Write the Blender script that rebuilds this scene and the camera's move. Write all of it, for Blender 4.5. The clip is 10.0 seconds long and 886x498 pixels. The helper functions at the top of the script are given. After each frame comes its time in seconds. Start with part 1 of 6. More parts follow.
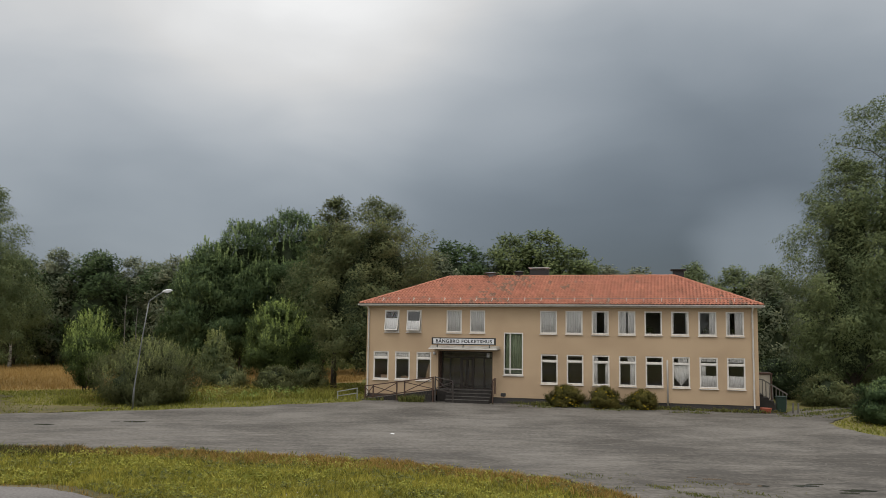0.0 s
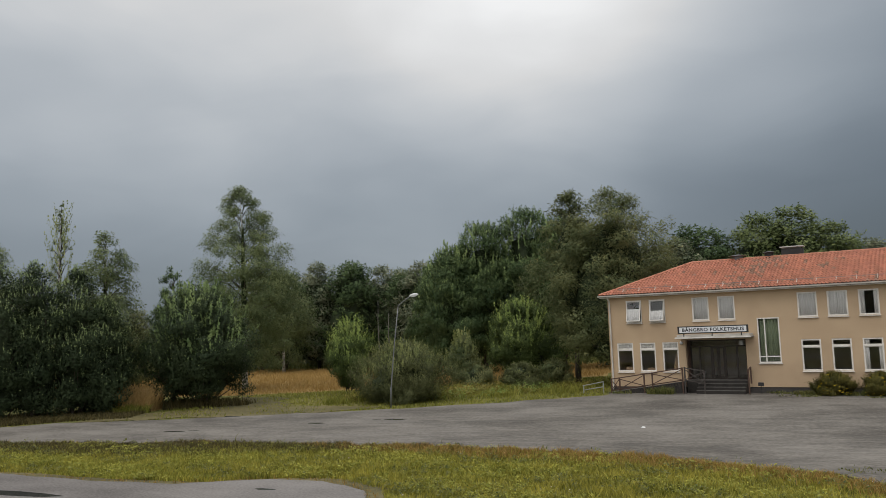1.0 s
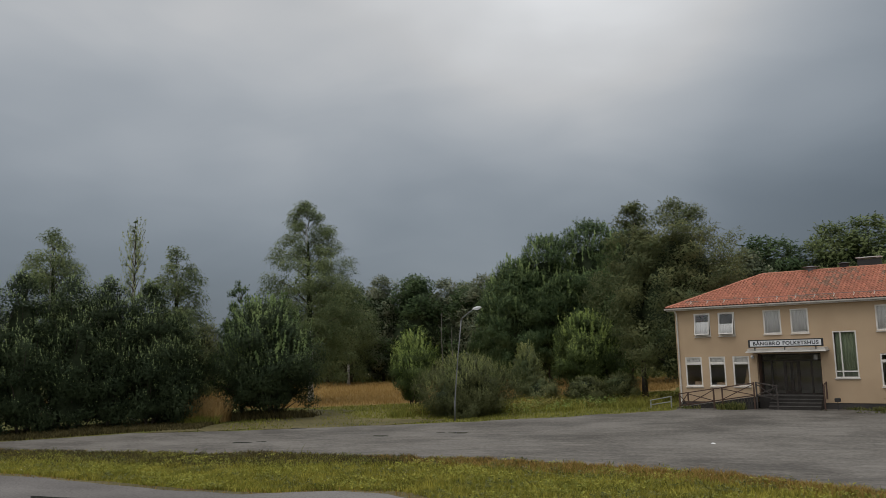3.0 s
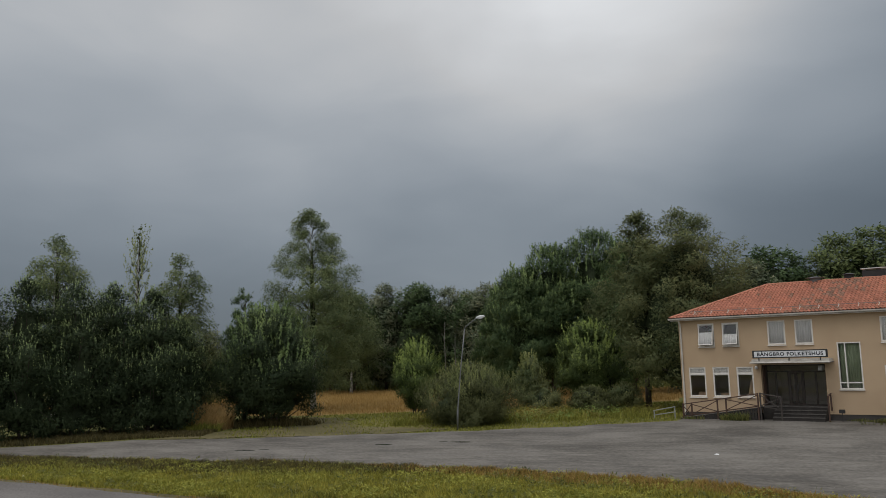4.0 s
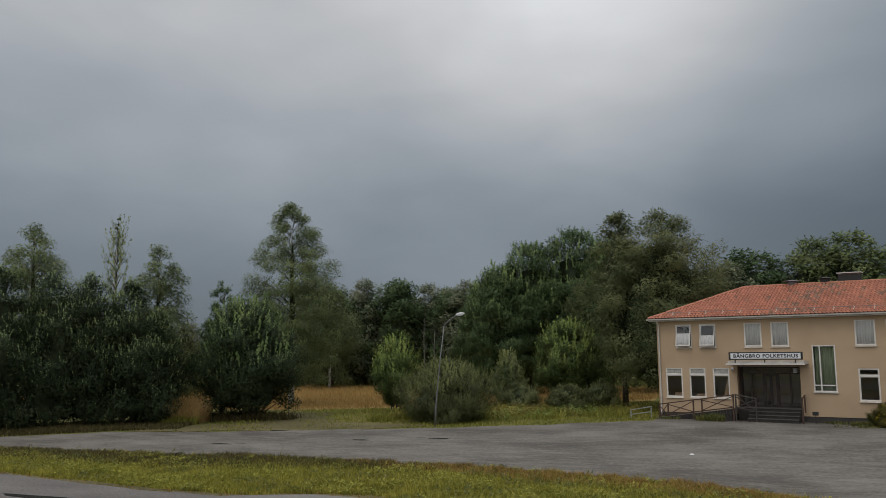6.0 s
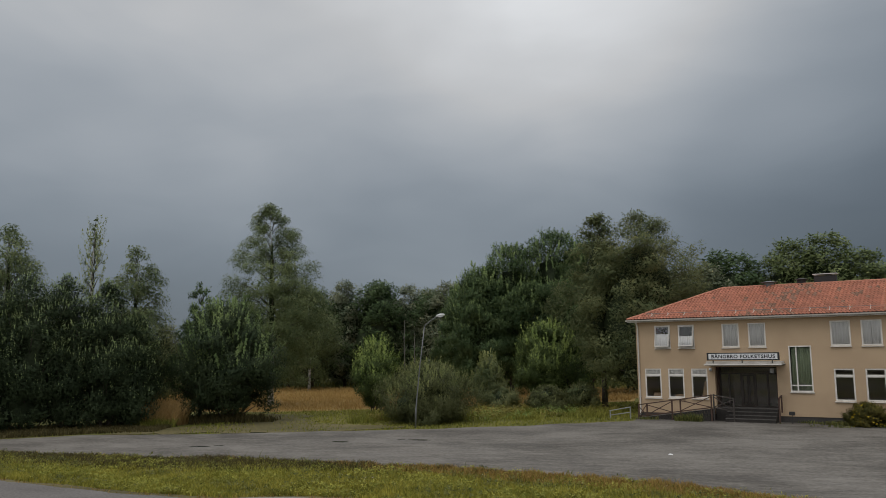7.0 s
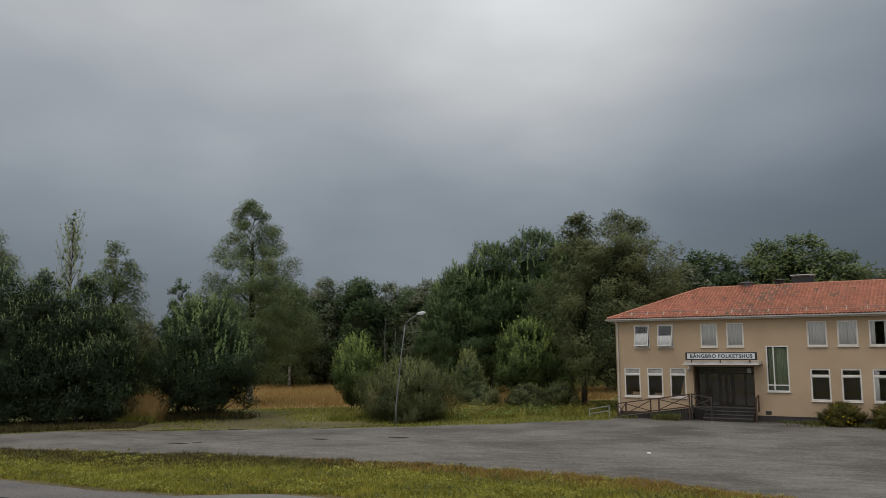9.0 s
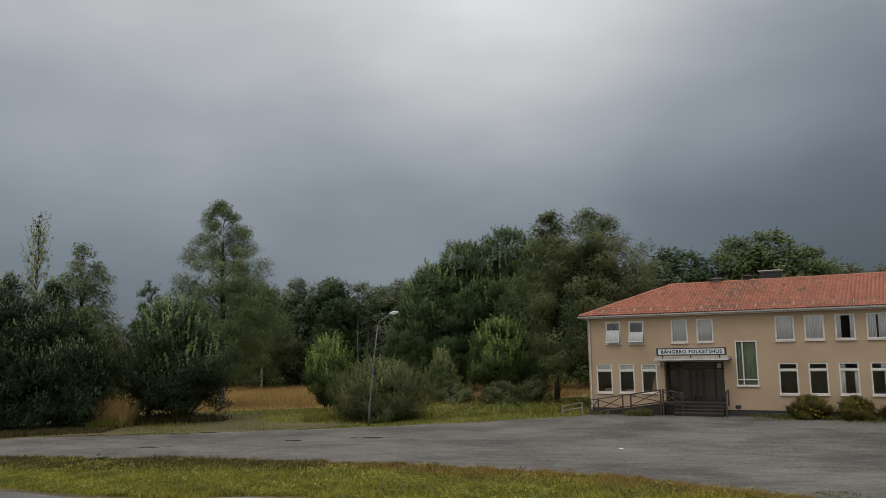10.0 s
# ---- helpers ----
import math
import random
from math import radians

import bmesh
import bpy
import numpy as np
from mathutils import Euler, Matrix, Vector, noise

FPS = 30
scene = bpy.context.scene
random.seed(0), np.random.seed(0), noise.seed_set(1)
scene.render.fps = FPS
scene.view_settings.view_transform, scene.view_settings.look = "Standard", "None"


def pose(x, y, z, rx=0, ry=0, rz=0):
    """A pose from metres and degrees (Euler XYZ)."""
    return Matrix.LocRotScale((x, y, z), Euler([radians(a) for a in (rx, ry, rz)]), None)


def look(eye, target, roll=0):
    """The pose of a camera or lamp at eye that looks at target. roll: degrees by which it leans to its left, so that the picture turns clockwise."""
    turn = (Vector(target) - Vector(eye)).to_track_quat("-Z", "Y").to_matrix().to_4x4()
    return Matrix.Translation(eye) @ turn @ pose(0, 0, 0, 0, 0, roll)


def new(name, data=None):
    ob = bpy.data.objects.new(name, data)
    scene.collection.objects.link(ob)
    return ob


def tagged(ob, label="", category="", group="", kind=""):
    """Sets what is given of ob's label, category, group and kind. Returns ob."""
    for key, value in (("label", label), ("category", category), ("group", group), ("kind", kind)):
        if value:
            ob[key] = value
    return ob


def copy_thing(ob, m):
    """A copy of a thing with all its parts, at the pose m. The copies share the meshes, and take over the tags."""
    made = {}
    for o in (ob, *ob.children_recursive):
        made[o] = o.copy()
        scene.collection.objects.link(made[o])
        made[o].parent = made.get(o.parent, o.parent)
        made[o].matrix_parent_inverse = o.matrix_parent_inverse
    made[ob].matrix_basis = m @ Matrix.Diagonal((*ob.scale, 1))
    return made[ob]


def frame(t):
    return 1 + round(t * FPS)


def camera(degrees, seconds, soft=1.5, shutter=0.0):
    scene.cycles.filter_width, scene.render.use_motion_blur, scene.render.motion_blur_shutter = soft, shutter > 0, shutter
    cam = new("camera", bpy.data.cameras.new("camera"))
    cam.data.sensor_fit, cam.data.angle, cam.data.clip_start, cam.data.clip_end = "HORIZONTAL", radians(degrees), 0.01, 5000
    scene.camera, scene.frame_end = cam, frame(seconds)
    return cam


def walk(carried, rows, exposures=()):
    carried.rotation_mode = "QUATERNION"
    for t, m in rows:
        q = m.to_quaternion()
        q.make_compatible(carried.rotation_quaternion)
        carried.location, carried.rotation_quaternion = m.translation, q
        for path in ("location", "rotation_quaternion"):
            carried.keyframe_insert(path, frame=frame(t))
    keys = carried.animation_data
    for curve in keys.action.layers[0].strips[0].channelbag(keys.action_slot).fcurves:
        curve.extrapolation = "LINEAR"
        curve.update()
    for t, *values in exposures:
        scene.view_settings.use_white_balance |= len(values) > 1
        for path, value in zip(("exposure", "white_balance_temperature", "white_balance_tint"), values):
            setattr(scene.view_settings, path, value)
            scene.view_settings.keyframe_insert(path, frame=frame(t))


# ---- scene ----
cam = camera(56.83, 10.0, soft=0.8)
EYE = 4.8
ROWS = [
    (0.0, -0.00, 5.69, -0.73),
    (0.2, 4.79, 5.36, 0.28),
    (0.5, 10.42, 5.42, 0.97),
    (0.7, 13.32, 5.50, 1.48),
    (1.0, 16.67, 5.53, 2.11),
    (1.2, 18.55, 5.66, 2.44),
    (1.5, 20.14, 5.71, 2.70),
    (1.7, 20.59, 5.73, 3.03),
    (2.0, 20.24, 5.65, 2.93),
    (2.2, 20.19, 5.70, 3.10),
    (2.5, 20.08, 6.04, 2.50),
    (2.7, 20.56, 6.32, 2.37),
    (3.0, 21.08, 6.60, 2.02),
    (3.2, 21.40, 6.95, 2.06),
    (4.3, 21.01, 7.16, 1.38),
    (4.5, 20.70, 7.08, 1.21),
    (5.0, 20.30, 7.02, 1.07),
    (5.2, 20.22, 6.99, 0.83),
    (6.3, 19.55, 6.95, 0.78),
    (6.5, 19.21, 6.99, 0.83),
    (7.0, 18.48, 7.01, 0.85),
    (7.5, 17.67, 6.95, 0.81),
    (8.0, 17.38, 6.87, 0.41),
    (8.5, 17.16, 6.87, 0.23),
    (9.0, 17.13, 6.85, 0.49),
    (9.5, 17.09, 6.83, 1.12),
    (9.7, 17.08, 6.83, 1.13),
    (9.8, 17.03, 6.84, 1.20),
    (9.9, 16.76, 6.82, 1.15),
    (10.0, 15.26, 6.76, 1.25),
]
walk(cam, [(t, pose(0, 0, EYE, 90 + pitch, roll, yaw)) for t, yaw, pitch, roll in ROWS],
     exposures=[(0.0, 0.11, 6700, 10), (1.0, 0.12, 6670, 10), (1.5, 0.0, 6620, 10), (2.0, 0.0, 6580, 10), (2.5, -0.1, 6560, 10), (3.2, -0.26, 6520, 10), (4.5, -0.27, 6500, 10), (6.5, -0.28, 6500, 10), (10.0, -0.26, 6500, 10)])

# ---- sky and sun: heavy overcast, brightest high up and behind the viewer ----
def direction(az, el):
    a, e = radians(az), radians(el)
    return (-math.sin(a) * math.cos(e), math.cos(a) * math.cos(e), math.sin(e))


SUN_AZ, SUN_EL = 150, 62
world = bpy.data.worlds.new("overcast_sky")
scene.world = world
world.use_nodes = True
wt = world.node_tree
wt.nodes.clear()


def wnode(kind, **props):
    n = wt.nodes.new(kind)
    for k, v in props.items():
        if k == "operation":
            n.operation = v
        elif k == "blend_type":
            n.blend_type = v
        elif k == "data_type":
            n.data_type = v
        elif k == "interpolation_type":
            n.interpolation_type = v
    return n


def wmath(op, a, b=None):
    n = wnode("ShaderNodeMath", operation=op)
    for i, v in enumerate((a, b)):
        if v is None:
            continue
        if isinstance(v, (int, float)):
            n.inputs[i].default_value = v
        else:
            wt.links.new(v, n.inputs[i])
    return n.outputs[0]


def lobe(way, az, el, inner, outer):
    """1 within inner degrees of a direction of the sky, falling to 0 at outer degrees."""
    d = wnode("ShaderNodeVectorMath", operation="DOT_PRODUCT")
    wt.links.new(way, d.inputs[0])
    d.inputs[1].default_value = direction(az, el)
    m = wnode("ShaderNodeMapRange", interpolation_type="SMOOTHSTEP")
    wt.links.new(d.outputs["Value"], m.inputs["Value"])
    m.inputs["From Min"].default_value = math.cos(radians(outer))
    m.inputs["From Max"].default_value = math.cos(radians(inner))
    return m.outputs["Result"]


coord = wnode("ShaderNodeTexCoord")
norm = wnode("ShaderNodeVectorMath", operation="NORMALIZE")
wt.links.new(coord.outputs["Generated"], norm.inputs[0])
stretch = wnode("ShaderNodeVectorMath", operation="MULTIPLY")
stretch.inputs[1].default_value = (2.0, 2.0, 4.2)
wt.links.new(norm.outputs[0], stretch.inputs[0])
cloud = wnode("ShaderNodeTexNoise")
cloud.inputs["Scale"].default_value = 1.5
cloud.inputs["Detail"].default_value = 3.5
cloud.inputs["Roughness"].default_value = 0.42
cloud.inputs["Distortion"].default_value = 0.2
wt.links.new(stretch.outputs[0], cloud.inputs["Vector"])
warp = wnode("ShaderNodeVectorMath", operation="MULTIPLY_ADD")
wt.links.new(cloud.outputs["Color"], warp.inputs[0])
warp.inputs[1].default_value = (0.16, 0.16, 0.12)
wt.links.new(norm.outputs[0], warp.inputs[2])
shift = wnode("ShaderNodeVectorMath", operation="SUBTRACT")
wt.links.new(warp.outputs[0], shift.inputs[0])
shift.inputs[1].default_value = (0.08, 0.08, 0.06)
wnorm = wnode("ShaderNodeVectorMath", operation="NORMALIZE")
wt.links.new(shift.outputs[0], wnorm.inputs[0])
way = wnorm.outputs[0]
sep = wnode("ShaderNodeSeparateXYZ")
wt.links.new(way, sep.inputs[0])
rise = wnode("ShaderNodeMapRange", interpolation_type="SMOOTHSTEP")
wt.links.new(sep.outputs["Z"], rise.inputs["Value"])
rise.inputs["From Min"].default_value = 0.03
rise.inputs["From Max"].default_value = 0.55
bright = wmath("MULTIPLY_ADD", rise.outputs["Result"], 0.40)
wt.nodes[-1].inputs[2].default_value = 0.185
glow = wmath("MULTIPLY", lobe(way, 4, 34, 1, 27), 0.20)
veil = wmath("ADD", wmath("MULTIPLY", lobe(way, 42, 18, 3, 20), 0.045), wmath("MULTIPLY", lobe(way, 2, 32, 0, 14), 0.09))
behind = wmath("MULTIPLY", lobe(way, 175, 50, 20, 100), 0.36)
dark = wmath("ADD", wmath("MULTIPLY", lobe(way, -20, 9, 3, 27), 0.07), wmath("MULTIPLY", lobe(way, -12, 15, 0, 21), 0.045))
total = wmath("ADD", wmath("ADD", wmath("ADD", bright, glow), wmath("ADD", veil, behind)), wmath("MULTIPLY", lobe(way, 0, 90, 15, 62), 0.52))
total = wmath("ADD", wmath("SUBTRACT", total, dark), wmath("MULTIPLY", lobe(way, -22, 3.5, 0.5, 7), 0.1))
grain = wmath("MULTIPLY_ADD", cloud.outputs["Fac"], 0.5)
wt.nodes[-1].inputs[2].default_value = 0.75
# thin streaks of cloud, drawn out along the wind
drift = wnode("ShaderNodeMapping")
drift.inputs["Rotation"].default_value = (0, radians(-14), 0)
drift.inputs["Scale"].default_value = (3.0, 3.0, 9.0)
wt.links.new(way, drift.inputs["Vector"])
wisp = wnode("ShaderNodeTexNoise")
wisp.inputs["Scale"].default_value = 1.3
wisp.inputs["Detail"].default_value = 5.0
wisp.inputs["Roughness"].default_value = 0.5
wisp.inputs["Distortion"].default_value = 0.5
wt.links.new(drift.outputs[0], wisp.inputs["Vector"])
streaks = wmath("MULTIPLY_ADD", wisp.outputs["Fac"], 0.26)
wt.nodes[-1].inputs[2].default_value = 0.87
# a pale column of thinner cloud and a slate bank beside it
pale = wmath("MULTIPLY", lobe(way, 15, 11, 0, 22), 0.25)
slate = wmath("SUBTRACT", wmath("MULTIPLY", lobe(way, -9, 13.5, 0, 18), 0.13), wmath("MULTIPLY", lobe(way, -10, 6.5, 1, 12), 0.32))
relief = wmath("ADD", wmath("SUBTRACT", pale, slate), 1.0)
streaks = wmath("MULTIPLY", streaks, relief)
total = wmath("MAXIMUM", wmath("MULTIPLY", wmath("MULTIPLY", total, grain), streaks), 0.08)
tone = wnode("ShaderNodeValToRGB")
tone.color_ramp.elements[0].position, tone.color_ramp.elements[0].color = 0.08, (0.80, 0.995, 1.205, 1)
tone.color_ramp.elements[1].position, tone.color_ramp.elements[1].color = 0.6, (0.98, 1.0, 1.02, 1)
wt.links.new(total, tone.inputs["Fac"])
clouds = wnode("ShaderNodeVectorMath", operation="SCALE")
wt.links.new(tone.outputs["Color"], clouds.inputs[0])
wt.links.new(total, clouds.inputs["Scale"])
sky = wt.nodes.new("ShaderNodeTexSky")
sky.sky_type = "NISHITA"
sky.sun_disc = False
sky.sun_elevation, sky.sun_rotation = radians(SUN_EL), radians(-SUN_AZ)
thin = wnode("ShaderNodeVectorMath", operation="SCALE")
wt.links.new(sky.outputs["Color"], thin.inputs[0])
thin.inputs["Scale"].default_value = 0.006
add = wnode("ShaderNodeVectorMath", operation="ADD")
wt.links.new(clouds.outputs[0], add.inputs[0])
wt.links.new(thin.outputs[0], add.inputs[1])
bg = wt.nodes.new("ShaderNodeBackground")
wt.links.new(add.outputs[0], bg.inputs["Color"])
bg.inputs["Strength"].default_value = 1.0
wout = wt.nodes.new("ShaderNodeOutputWorld")
wt.links.new(bg.outputs[0], wout.inputs["Surface"])

sun = new("sun", bpy.data.lights.new("sun", "SUN"))
sun.data.energy, sun.data.angle, sun.data.color = 0.5, radians(25), (1.0, 0.95, 0.87)
sun.matrix_world = look(Vector(direction(SUN_AZ, SUN_EL)) * 200, (0, 0, 0))


# ---- materials ----
def material(name, base, second=None, scale=3.0, rough=0.8, metal=0.0, fine=30.0, bump=0.3, dist=0.01, stretch=(1, 1, 1), random_tint=0.0, amount=0.5, spec=0.5):
    """Two colours mixed by a coarse and a fine noise, with fine relief; random_tint varies the brightness piece by piece."""
    m = bpy.data.materials.new(name)
    m.use_nodes = True
    nt = m.node_tree
    b = nt.nodes["Principled BSDF"]
    b.inputs["Roughness"].default_value, b.inputs["Metallic"].default_value = rough, metal
    b.inputs["Specular IOR Level"].default_value = spec
    tc = nt.nodes.new("ShaderNodeTexCoord")
    mp = nt.nodes.new("ShaderNodeMapping")
    mp.inputs["Scale"].default_value = stretch
    nt.links.new(tc.outputs["Object"], mp.inputs["Vector"])
    n1, n2 = nt.nodes.new("ShaderNodeTexNoise"), nt.nodes.new("ShaderNodeTexNoise")
    for n, s, d in ((n1, scale, 4), (n2, fine, 3)):
        n.inputs["Scale"].default_value, n.inputs["Detail"].default_value = s, d
        nt.links.new(mp.outputs[0], n.inputs["Vector"])
    mixf = nt.nodes.new("ShaderNodeMix")
    mixf.inputs["Factor"].default_value = 0.4
    nt.links.new(n1.outputs["Fac"], mixf.inputs["A"])
    nt.links.new(n2.outputs["Fac"], mixf.inputs["B"])
    ramp = nt.nodes.new("ShaderNodeValToRGB")
    second = second or [c * 0.7 for c in base]
    ramp.color_ramp.elements[0].position, ramp.color_ramp.elements[0].color = 0.5 - amount / 2.5, (*second, 1)
    ramp.color_ramp.elements[1].position, ramp.color_ramp.elements[1].color = 0.5 + amount / 4, (*base, 1)
    nt.links.new(mixf.outputs["Result"], ramp.inputs["Fac"])
    out = ramp.outputs["Color"]
    if random_tint:
        geo = nt.nodes.new("ShaderNodeNewGeometry")
        hsv = nt.nodes.new("ShaderNodeHueSaturation")
        mr = nt.nodes.new("ShaderNodeMapRange")
        mr.inputs["To Min"].default_value, mr.inputs["To Max"].default_value = 1 - random_tint, 1 + random_tint
        nt.links.new(geo.outputs["Random Per Island"], mr.inputs["Value"])
        nt.links.new(mr.outputs["Result"], hsv.inputs["Value"])
        nt.links.new(out, hsv.inputs["Color"])
        out = hsv.outputs["Color"]
    nt.links.new(out, b.inputs["Base Color"])
    if bump:
        bp = nt.nodes.new("ShaderNodeBump")
        bp.inputs["Strength"].default_value, bp.inputs["Distance"].default_value = bump, dist
        nt.links.new(n2.outputs["Fac"], bp.inputs["Height"])
        nt.links.new(bp.outputs["Normal"], b.inputs["Normal"])
    return m


def leaf_material(name, dark, light, translucent=0.34, patch=0.45, sway=0.16):
    """Leaves: colour varies leaf by leaf and over patches of the crown; some light passes through."""
    m = bpy.data.materials.new(name)
    m.use_nodes = True
    nt = m.node_tree
    nt.nodes.clear()
    geo = nt.nodes.new("ShaderNodeNewGeometry")
    tc = nt.nodes.new("ShaderNodeTexCoord")
    no = nt.nodes.new("ShaderNodeTexNoise")
    no.inputs["Scale"].default_value, no.inputs["Detail"].default_value = patch, 3
    nt.links.new(tc.outputs["Object"], no.inputs["Vector"])
    mx = nt.nodes.new("ShaderNodeMix")
    mx.inputs["Factor"].default_value = sway
    nt.links.new(no.outputs["Fac"], mx.inputs["A"])
    nt.links.new(geo.outputs["Random Per Island"], mx.inputs["B"])
    ramp = nt.nodes.new("ShaderNodeValToRGB")
    ramp.color_ramp.elements[0].position, ramp.color_ramp.elements[0].color = 0.3, (*dark, 1)
    ramp.color_ramp.elements[1].position, ramp.color_ramp.elements[1].color = 0.72, (*light, 1)
    nt.links.new(mx.outputs["Result"], ramp.inputs["Fac"])
    d = nt.nodes.new("ShaderNodeBsdfPrincipled")
    d.inputs["Roughness"].default_value = 0.55
    d.inputs["Specular IOR Level"].default_value = 0.12
    t = nt.nodes.new("ShaderNodeBsdfTranslucent")
    nt.links.new(ramp.outputs["Color"], d.inputs["Base Color"])
    nt.links.new(ramp.outputs["Color"], t.inputs["Color"])
    s = nt.nodes.new("ShaderNodeMixShader")
    s.inputs["Fac"].default_value = translucent
    nt.links.new(d.outputs[0], s.inputs[1])
    nt.links.new(t.outputs[0], s.inputs[2])
    o = nt.nodes.new("ShaderNodeOutputMaterial")
    nt.links.new(s.outputs[0], o.inputs["Surface"])
    return m


def glass_material():
    m = bpy.data.materials.new("window_glass")
    m.use_nodes = True
    nt = m.node_tree
    nt.nodes.clear()
    fr = nt.nodes.new("ShaderNodeFresnel")
    fr.inputs["IOR"].default_value = 1.5
    tr, gl = nt.nodes.new("ShaderNodeBsdfTransparent"), nt.nodes.new("ShaderNodeBsdfGlossy")
    tr.inputs["Color"].default_value = (0.99, 0.99, 0.99, 1)
    gl.inputs["Roughness"].default_value = 0.02
    mx = nt.nodes.new("ShaderNodeMixShader")
    nt.links.new(fr.outputs[0], mx.inputs["Fac"])
    nt.links.new(tr.outputs[0], mx.inputs[1])
    nt.links.new(gl.outputs[0], mx.inputs[2])
    o = nt.nodes.new("ShaderNodeOutputMaterial")
    nt.links.new(mx.outputs[0], o.inputs["Surface"])
    return m


